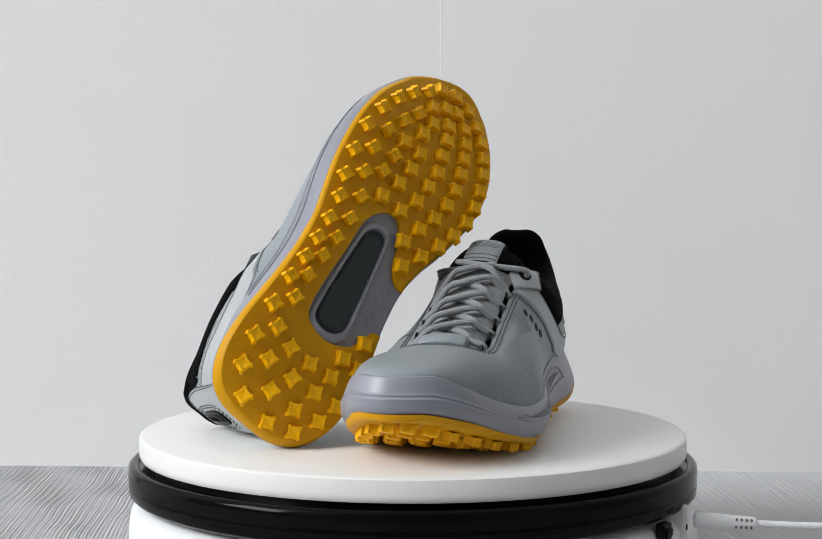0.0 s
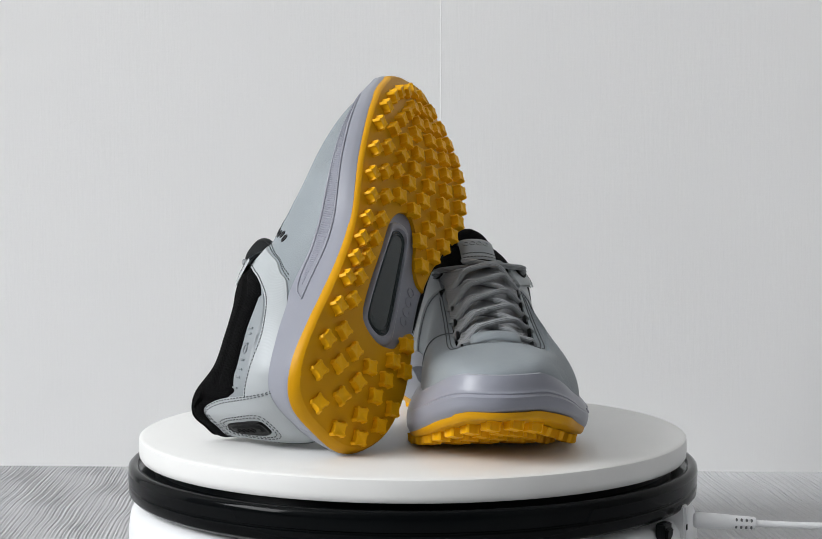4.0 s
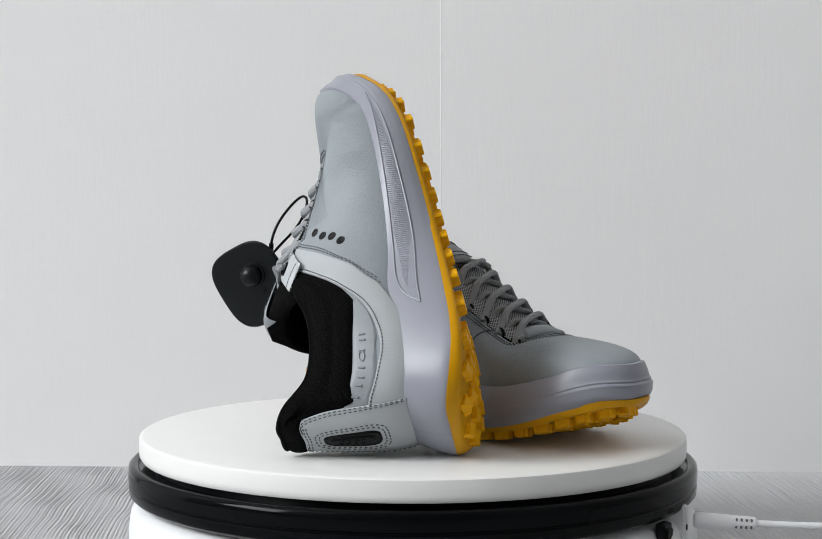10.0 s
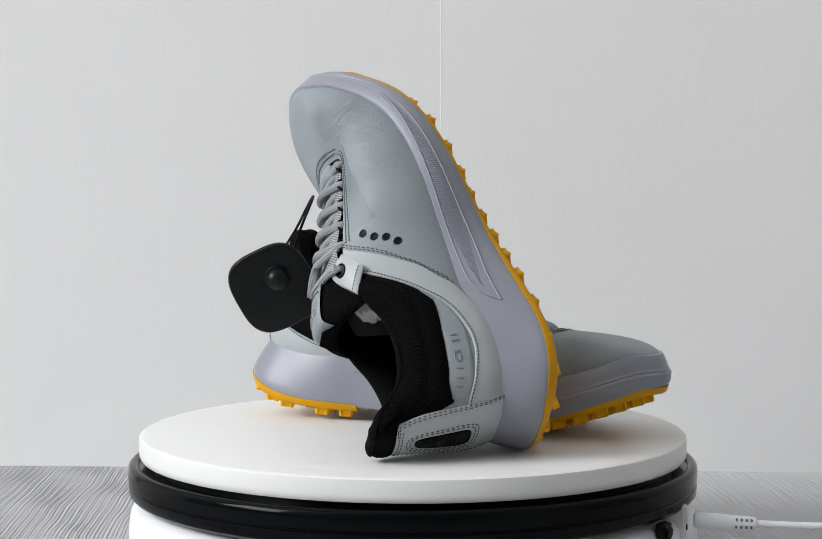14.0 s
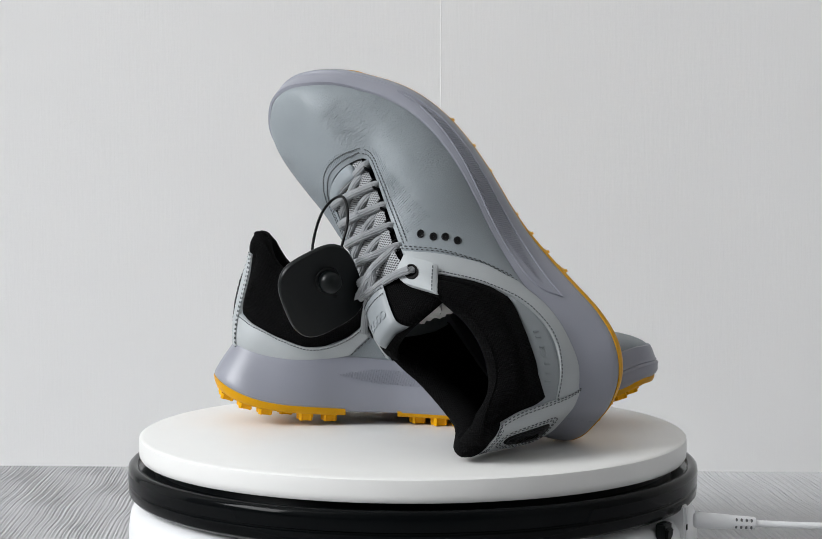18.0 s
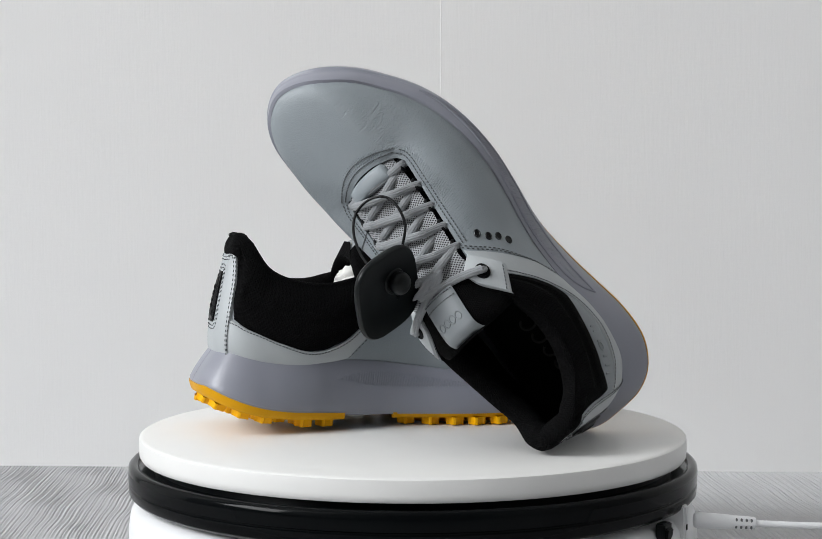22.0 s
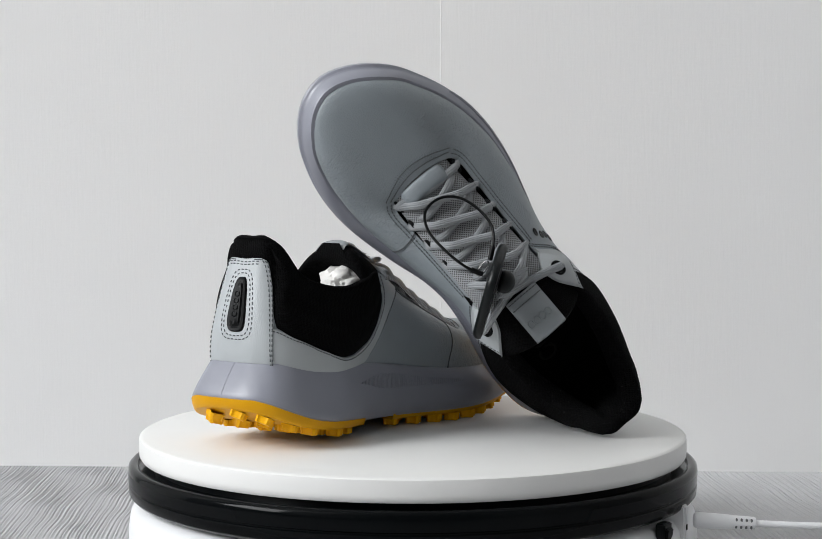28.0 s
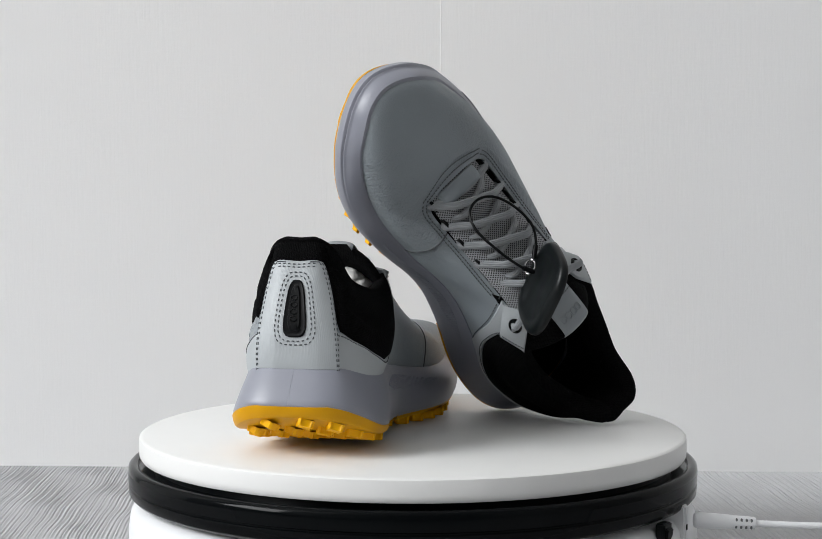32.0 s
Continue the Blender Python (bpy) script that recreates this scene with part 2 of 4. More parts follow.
# opening of the upper: heel collar, ankle, top eyelet, lace row, throat
MOUTH = [(0, 17, 126.5), (12, 18, 126.5), (20.5, 26, 120), (27, 37.5, 103), (33, 55, 95.5), (35.5, 76, 94), (35, 95, 98.5), (30.5, 112, 103.5), (26.5, 132, 94),
         (26, 150, 85), (26, 168, 76), (26.5, 186, 67.5), (25.5, 204, 60.5), (13, 211.5, 64), (0, 213.5, 66)]
MOUTH_LOOP = MOUTH + [(-0.9 * x, y, z) for x, y, z in MOUTH[-2:0:-1]]
FOOT_OF = [0, 1, 2, 3, 4.3, 5.3, 6.3, 7.2, 8.3, 9.5, 10.7, 11.8, 13.6, 16, 18]
# swell of the upper: outwards and upwards from the sole, outwards and upwards from the opening
SWELL = [(3, 24, 5, -26), (3, 24, 5, -25), (4, 22, 5, -22), (6, 18, 4, -18), (7, 17, 4, -15), (8, 17, 5, -14), (8, 18, 5, -15), (6, 20, 8, -16), (4, 20, 11, -12),
         (3, 20, 14, -8), (2, 20, 15, -5), (2, 20, 16, -3), (1, 16, 19, -3), (0.5, 12, 26, -3), (0.5, 11, 29, -3)]
SWELL_LOOP = SWELL + SWELL[-2:0:-1]

YS = np.array([-9, 5, 22, 40, 61, 100, 150, 200, 225, 245, 260, 273, 285.])
TREAD_TOP = np.array([31, 24, 17.8, 14.2, 12.3, 9.6, 8, 9, 12.6, 18, 23.5, 28, 32])
TREAD_LOW = np.array([24.4, 17.6, 12.2, 9.2, 7.4, 5.7, 4.4, 5.4, 8.8, 14, 19, 23.5, 27.7])


def smooth_at(xs, ys, x):
    """Smooth curve through the pairs."""
    x = np.clip(np.asarray(x, float), xs[0], xs[-1])
    i = np.clip(np.searchsorted(xs, x) - 1, 0, len(xs) - 2)
    d = np.gradient(np.asarray(ys, float), np.asarray(xs, float))
    h = xs[i + 1] - xs[i]
    f = (x - xs[i]) / h
    return (2 * f ** 3 - 3 * f ** 2 + 1) * ys[i] + (f ** 3 - 2 * f ** 2 + f) * h * d[i] + (3 * f ** 2 - 2 * f ** 3) * ys[i + 1] + (f ** 3 - f ** 2) * h * d[i + 1]


def tread_top(y):
    return smooth_at(YS, TREAD_TOP, y)


def tread_low(y):
    return smooth_at(YS, TREAD_LOW, y)


RIM_Y = np.array([-9, 2, 14, 30, 53, 76, 101, 126, 153, 185, 221, 244, 262, 273, 281.])
RIM_OUT = np.array([52.5, 51.5, 49, 46, 43.5, 44, 38.5, 34, 30.5, 28.5, 30, 36, 43.5, 49.5, 53])
RIM_IN = np.array([52.5, 52, 50, 47, 45, 46, 44.5, 41, 37, 34.5, 36, 41, 46.5, 51, 53])
TUCK_OUT = np.array([14, 13, 11, 8, 4.5, 4, 4, 4, 5, 5.5, 6, 5.2, 4.6, 4.5, 4.5])
TUCK_IN = np.array([14, 13.5, 12, 9.5, 6.5, 5.5, 6, 7, 8, 9.5, 9.5, 7, 5.2, 4.6, 4.5])


def ring(s):
    """Sole outline and its outward normal at the loop index s (0 heel, 18 toe, 36 heel again)."""
    p = spline(LOOP, s, True)
    d = spline(LOOP, np.asarray(s) + 0.05, True) - spline(LOOP, np.asarray(s) - 0.05, True)
    n = np.stack([d[..., 1], -d[..., 0]], -1)
    return p, n / (np.linalg.norm(n, axis=-1)[..., None] + 1e-9)


def by_side(s, y, outside, inside):
    return np.where(np.mod(s, 36) <= 18, smooth_at(RIM_Y, outside, y), smooth_at(RIM_Y, inside, y))


def rim_height(s, y):
    return by_side(s, y, RIM_OUT, RIM_IN)


def foam_wall(s, v, lift=0.0):
    """Side of the midsole: v 0 at the tread, 1 at the upper."""
    s, v = np.broadcast_arrays(np.asarray(s, float), np.asarray(v, float))
    p, n = ring(s)
    y = p[..., 1]
    lo, hi, tuck = tread_top(y), rim_height(s, y), by_side(s, y, TUCK_OUT, TUCK_IN)
    broad = np.where(np.mod(s, 36) <= 18, np.exp(-((y - 172) / 45) ** 2), 0)
    toe = np.clip((y - 215) / 60, 0, 1)
    rear = np.clip((110 - y) / 80, 0, 1)
    bulge = (0.4 + 2.6 * (1 - rear) + 2.5 * broad) * np.sin(np.clip(v, 0, 1) * math.pi * 0.62) * (1 - 0.15 * toe)
    step = toe * 1.3 * (1 / (1 + np.exp(-np.clip((v - 0.56) * 60, -60, 60))))
    groove = toe * (0.9 * np.exp(-((v - 0.50) / 0.030) ** 2) - 0.5 * np.exp(-((v - 0.43) / 0.045) ** 2))
    cap = toe * 2.7 * np.sin(np.clip(v / 0.22, 0, 1) * math.pi / 2)
    out = bulge * (1 - 0.7 * toe) - tuck * np.clip(v, 0, 1) ** (2.2 - 1.0 * rear + 0.5 * toe) - step - groove + cap - 0.9 * np.exp(-(v / 0.035) ** 2) + lift
    return np.stack([p[..., 0] + n[..., 0] * out, y + n[..., 1] * out, lo + (hi - lo) * v], -1)


def upper(u, v, lift=0.0):
    """Outer face of the upper: u 0 heel, 14 throat on the outer side, -14 on the inner; v 0 at the sole, 1 at the opening."""
    u, v = np.broadcast_arrays(np.asarray(u, float), np.asarray(v, float))

    def place(u, v):
        m = np.mod(u, 28)
        s = np.where(m <= 14, np.interp(m, range(15), FOOT_OF), 36 - np.interp(28 - m, range(15), FOOT_OF))
        p, n = ring(s)
        f = foam_wall(s, np.ones_like(s), -1.5) - (0, 0, 2.5)
        t, w = spline(MOUTH_LOOP, m, True), spline(SWELL_LOOP, m, True)
        n3 = np.concatenate([n, np.zeros_like(n[..., :1])], -1)
        z3 = np.zeros_like(n3)
        z3[..., 2] = 1
        a = f + n3 * w[..., 0:1] + z3 * w[..., 1:2]
        b = t + n3 * w[..., 2:3] + z3 * w[..., 3:4]
        q = v[..., None]
        return (1 - q) ** 3 * f + 3 * q * (1 - q) ** 2 * a + 3 * q ** 2 * (1 - q) * b + q ** 3 * t

    c = place(u, v)
    lift = np.broadcast_to(np.asarray(lift, float), u.shape)
    if not np.any(lift):
        return c
    du = place(u + 0.03, v) - place(u - 0.03, v)
    dv = place(u, np.clip(v + 0.01, 0, 1)) - place(u, np.clip(v - 0.01, 0, 1))
    n = np.cross(du, dv)
    n /= np.linalg.norm(n, axis=-1)[..., None] + 1e-9
    return c + n * lift[..., None]


GRID_U, GRID_V = np.meshgrid(np.linspace(0, 14, 141), np.linspace(0, 1, 81), indexing="ij")
GRID_OUT, GRID_IN = upper(GRID_U, GRID_V), upper(-GRID_U, GRID_V)


def find_uv(y, z, inner=False):
    """The place on the upper's side at that y and z."""
    g = GRID_IN if inner else GRID_OUT
    k = np.argmin((g[..., 1] - y) ** 2 + (g[..., 2] - z) ** 2 + 0.02 * (GRID_U > 9))
    u, v = GRID_U.ravel()[k], GRID_V.ravel()[k]
    return (-u if inner else u), v


def resample(points, n, curve=True):
    p = np.asarray(points, float)
    if curve and len(p) > 2:
        p = spline(p, np.linspace(0, len(p) - 1, 12 * len(p)))
    d = np.concatenate([[0], np.cumsum(np.linalg.norm(np.diff(p, axis=0) * (1, 8), axis=1))])
    t = np.linspace(0, d[-1], n)
    return np.stack([np.interp(t, d, p[:, 0]), np.interp(t, d, p[:, 1])], 1)


class Side:
    """Turns millimetres of the shoe's pattern into metres of a right (1) or left (-1) shoe."""

    def __init__(self, sign):
        self.sign = sign

    def __call__(self, p):
        p = np.asarray(p, float).reshape(-1, 3) * MM
        return p * (self.sign, 1, 1)


def panel(name, low, high, lift, material, parent, side, label="", rows=14, cols=56, puff=0.0, curve=True):
    """A piece of leather on the upper between two edges given in u, v; its edges turn down into the upper."""
    a, b = resample(low, cols, curve), resample(high, cols, curve)
    w = np.linspace(0, 1, rows)[:, None, None]
    uv = a[None] * (1 - w) + b[None] * w
    c = np.linspace(0, 1, cols)
    edge = np.minimum(np.minimum(w[..., 0], 1 - w[..., 0]) * rows, np.minimum(c, 1 - c)[None] * cols)
    lifts = np.where(edge < 0.5, -0.6, lift + puff * np.sin(math.pi * w[..., 0]) * np.sin(math.pi * c)[None] ** 0.5)
    pts = upper(uv[..., 0], np.clip(uv[..., 1], 0, 1), lifts)
    return part(name, side(pts), grid_faces(rows, cols), material, parent, label)


def stitches(name, line, lift, parent, side, material, pitch=3.1, inset=(0, 0), curve=True, size=(0.72, 0.36)):
    """A row of thread stitches along a line in u, v."""
    fine = resample(np.asarray(line, float) + inset, 400, curve)
    p = upper(fine[:, 0], np.clip(fine[:, 1], 0, 1), lift)
    return thread(name, p, parent, side, material, pitch, size)


def thread(name, p, parent, side, material, pitch=2.6, size=(0.8, 0.34)):
    d = np.concatenate([[0], np.cumsum(np.linalg.norm(np.diff(p, axis=0), axis=1))])
    chunks = []
    for t in np.arange(pitch / 2, d[-1], pitch):
        a = np.array([np.interp(t - size[0], d, p[:, i]) for i in range(3)])
        b = np.array([np.interp(t + size[0], d, p[:, i]) for i in range(3)])
        if np.linalg.norm(b - a) > 1e-4:
            chunks.append(tube(side([a, (a + b) / 2, b]), size[1] * MM, 5))
    return part(name, *joined(chunks), material, parent)


STUD_EDGE = [(38, 140), (43, 155), (47, 174), (49, 196), (46, 216), (40, 233), (33, 248), (24, 261), (14, 271), (2, 277), (-11, 275), (-22, 267), (-30, 257),
             (-37, 245), (-42, 232), (-45, 218), (-47, 204), (-47, 190), (-44, 175), (-39, 161), (-32, 146), (-24, 131)]
STUD_SECOND = [(24, 132), (26, 150), (33, 166), (37, 185), (35, 204), (29, 220), (22, 235), (14, 249), (5, 258), (-4, 263), (-14, 255), (-20, 243), (-24, 231),
               (-27, 218), (-29, 204), (-29, 190), (-26, 175), (-21, 161), (-16, 146)]
STUD_INNER = [(13, 161), (23, 176), (22, 191), (21, 206), (11, 222), (8, 236), (-3, 246), (-7, 233), (-9, 219), (-12, 205), (-11, 191), (-9, 176), (-3, 162),
              (8, 177), (6, 192), (6, 207)]
STUD_STRIP = [(34, 123), (33, 107), (33, 91), (34, 74), (33, 53), (23, 115), (24, 99), (25, 82), (24, 65), (22, 43)]
STUD_HEEL = [(31, 30), (26, 12), (13, -1.5), (-9, -4), (15, 24), (2, 10.5), (-4, 24), (-17, 10.5), (8, 38), (-26, 0.5), (-8, 38), (-21, 26), (-34, 14), (-24, 40), (-24, 54),
             (-31, 71), (-38, 28), (-36, 55)]
ARCH = [(-38, 83), (-32, 82), (-29, 75), (-24, 64), (-10, 57), (5, 59), (12, 67), (13.5, 88), (13, 114), (13, 138), (7, 152), (-2, 157.5), (-10, 153), (-16, 141),
        (-20, 128), (-27, 119.5), (-34.5, 118)]
WINDOW = [(7, 134), (1, 140), (-5.5, 137), (-9, 118), (-13.5, 84), (-14, 70), (-6, 63.5), (5, 66), (7.5, 79), (8, 102), (8, 121)]


def sheet(outline, height, step=6.0):
    """A flat outline filled, cut across every few millimetres and bent to height(y)."""
    bm = bmesh.new()
    vs = [bm.verts.new((x, y, 0)) for x, y in outline]
    es = [bm.edges.new((vs[i], vs[(i + 1) % len(vs)])) for i in range(len(vs))]
    bmesh.ops.triangle_fill(bm, use_beauty=True, use_dissolve=False, edges=es)
    y0, y1 = min(y for _, y in outline), max(y for _, y in outline)
    y = y0 + step
    while y < y1:
        bmesh.ops.bisect_plane(bm, geom=bm.verts[:] + bm.edges[:] + bm.faces[:], plane_co=(0, y, 0), plane_no=(0, 1, 0))
        y += step
    bm.verts.index_update()
    verts = [(v.co.x, v.co.y, float(height(v.co.y))) for v in bm.verts]
    faces = [tuple(v.index for v in f.verts) for f in bm.faces]
    bm.free()
    return verts, faces


def stud_mesh(name):
    """A square lug with a small claw at each corner, hollowed a little on top."""
    ring0 = []
    for k in range(4):
        for r, d in ((4.1, -45), (4.35, -27), (4.8, -15), (6.1, -11), (6.35, 0), (6.1, 11), (4.8, 15), (4.35, 27)):
            w = radians(90 * k + d)
            ring0.append((r * math.cos(w), r * math.sin(w)))
    verts, n = [], len(ring0)
    for scale, z in ((1.08, 0.6), (1.0, -0.6), (0.96, -4.1), (0.91, -4.7), (0.70, -4.9), (0.45, -4.4)):
        verts += [(x * scale * MM, y * scale * MM, z * MM) for x, y in ring0]
    faces = grid_faces(6, n, True) + [tuple(range(5 * n, 6 * n))]
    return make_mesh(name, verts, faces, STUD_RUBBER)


STUD = stud_mesh("stud")


def build_sole(shoe, side):
    s = np.linspace(0, 36, 181)[:-1]
    # midsole: underside, wall, inner top edge
    prof = [-0.02, 0.03, 0.1, 0.2, 0.32, 0.39, 0.43, 0.46, 0.48, 0.5, 0.52, 0.54, 0.56, 0.58, 0.61, 0.7, 0.8, 0.88, 0.94, 0.975, 1.0]
    pts = [foam_wall(s, np.full_like(s, v)) for v in prof]
    top = pts[-1].copy()
    p, n = ring(s)
    inner = top.copy()
    inner[:, :2] -= n * 2.2
    inner[:, 2] += 0.3
    inner2 = inner.copy()
    inner2[:, :2] -= n * 1.5
    inner2[:, 2] -= 6
    low = pts[0].copy()
    low[:, :2] -= n * 1.5
    low[:, 2] = tread_low(low[:, 1]) + 2.5
    rows = [low] + pts + [inner, inner2]
    wall = (side(np.concatenate(rows)), grid_faces(len(rows), len(s), True))
    under = sheet([tuple(q[:2]) for q in low], lambda y: tread_low(y) + 2.5)
    midsole = part("midsole", *joined([wall, (side(under[0]), under[1])]), FOAM, shoe, "lilac-grey foam midsole")
    # outsole: everything but the arch
    so = np.linspace(-6.15, 28.0, 170)
    pr, nr = ring(np.mod(so, 36))
    yy = pr[:, 1]
    edge_rows = []
    for inset, mode in ((2.6, 0.0), (1.5, 0.15), (0.8, 0.4), (0.3, 0.75), (0.1, 0.98), (1.8, 1.0)):
        inset = inset - 1.6 * np.clip((yy - 215) / 45, 0, 1) * np.clip(1 + pr[:, 0] / 25, 0, 1) + 0.6 * (np.abs(pr[:, 0]) > 36) * np.clip((yy - 90) / 40, 0, 1)
        yi = yy - nr[:, 1] * inset
        z = tread_low(yi) * (1 - mode) + (tread_top(yy) + 0.3) * mode
        edge_rows.append(np.stack([pr[:, 0] - nr[:, 0] * inset, yi, z], -1))
    rim = (side(np.concatenate(edge_rows)), grid_faces(len(edge_rows), len(so)))
    arch = spline(ARCH, np.linspace(0, len(ARCH) - 1, 70))
    outline = [tuple(q[:2]) for q in edge_rows[0]]
    gap = arch if np.linalg.norm(arch[0] - edge_rows[0][-1][:2]) < np.linalg.norm(arch[-1] - edge_rows[0][-1][:2]) else arch[::-1]
    outline += [tuple(q) for q in gap[1:-1]]
    flat = sheet(outline, tread_low)
    lip = np.concatenate([np.c_[gap, tread_low(gap[:, 1])], np.c_[gap, tread_low(gap[:, 1]) + 4]])
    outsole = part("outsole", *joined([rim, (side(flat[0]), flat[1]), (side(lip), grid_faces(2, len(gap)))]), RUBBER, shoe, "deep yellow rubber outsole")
    for x, y in STUD_EDGE + STUD_SECOND + STUD_INNER + STUD_STRIP + STUD_HEEL:
        y, x = y - 0.5 * max(0, min(1, (y - 235) / 25)), x - 1.5 * (x > 20 and y > 130) - 2 * max(0, min(1, (y - 235) / 25))
        ob = new("stud", STUD)
        ob.parent = outsole
        slope = math.atan2(float(tread_low(y + 2) - tread_low(y - 2)), 4)
        size = 0.97 if y < 60 else (0.88 if x > 20 else 0.97)
        turn = 1.17 if x > 20 or (y < 60 and x > -6) else 0.38
        ob.matrix_basis = Matrix.Translation((side.sign * x * MM, y * MM, (float(tread_low(y)) - 0.2) * MM)) @ Euler((slope, 0, turn * side.sign)).to_matrix().to_4x4() @ Matrix.Diagonal((size, size, 0.78 if y < 45 else 1, 1))
    # window in the arch: raised frame and a dark glossy insert
    w = spline(WINDOW, np.linspace(0, len(WINDOW), 61)[:-1], True)
    c = w.mean(0)
    rows = []
    for grow, dz in ((1.42, 2.6), (1.36, 0.4), (1.24, -0.6), (1.12, -0.4), (1.05, 1.6)):
        q = c + (w - c) * (grow, 1 + (grow - 1) * 0.45)
        rows.append(np.c_[q, tread_low(q[:, 1]) + dz])
    part("window_frame", side(np.concatenate(rows)), grid_faces(5, 60, True), FOAM, midsole)
    fl = sheet([tuple(q) for q in c + (w - c) * 1.06], lambda y: tread_low(y) + 1.4)
    insert = part("window_insert", side(fl[0]), fl[1], SMOKED, midsole, "dark glossy insert in the arch")
    for grow, dz in ((0.97, 1.2), (0.84, 1.3)):
        q = c + (w - c) * (grow, 1 + (grow - 1) * 0.3)
        part("rim", *tube(side(np.c_[q, tread_low(q[:, 1]) + dz]), 0.55 * MM, 7, closed=True), SMOKED, insert)
    # four raised rings beside it
    chunks = []
    for x, y, gap in ((-26.5, 88, 0.5), (-26.2, 95.5, 0.8), (-25.8, 103, 0.8), (-25.5, 111, 0.0)):
        aa = np.linspace(gap, 2 * math.pi - gap, 19)
        q = np.stack([x + 3.0 * np.cos(aa + math.pi / 2), y + 3.0 * np.sin(aa + math.pi / 2), np.full_like(aa, float(tread_low(y)) + 2.3)], -1)
        chunks.append(tube(side(q), 0.45 * MM, 5))
    for chunk in chunks:
        part("raised_mark", *chunk, FOAM, midsole)
    # ribbed panels on the walls
    for s0, s1, v0, v1, count, inner_side in ((5.6, 13.4, 0.47, 0.82, 112, False), (5.9, 11.2, 0.52, 0.80, 60, True)):
        chunks = []
        for k in range(count):
            f = k / (count - 1)
            a = s0 + (s1 - s0) * f
            narrow = min(1, f * 4 + 0.05, (1 - f) * 1.6 + 0.15)
            mid = (v0 + v1) / 2 + 0.05 * f
            hw = (v1 - v0) / 2 * narrow
            va = np.linspace(mid - hw, mid + hw, 4)
            ss = np.linspace(a - 0.06 * narrow, a + 0.06 * narrow, 4)
            ss = 36 - ss if inner_side else ss
            q = foam_wall(ss, va, 0.1)
            chunks.append(tube(side(q), 0.30 * MM, 5))
        part("ribs", *joined(chunks), FOAM, midsole)
    # raised border of the long panel on the outer wall
    border = np.array([(4.95, 0.50), (5.5, 0.76), (6.8, 0.87), (9.0, 0.88), (11.5, 0.79), (13.8, 0.62), (12.0, 0.50), (9.5, 0.45), (7.0, 0.42), (4.95, 0.50)])
    bl = resample(border, 120)
    part("panel_border", *tube(side(foam_wall(bl[:, 0], bl[:, 1], 0.2)), 0.6 * MM, 6), FOAM, midsole)
    # moulding line at the heel
    q = foam_wall(np.full(12, 0.0), np.linspace(0.04, 0.97, 12), -0.05)
    part("mould_line", *tube(side(q), 0.22 * MM, 5), FOAM, midsole)
    return midsole


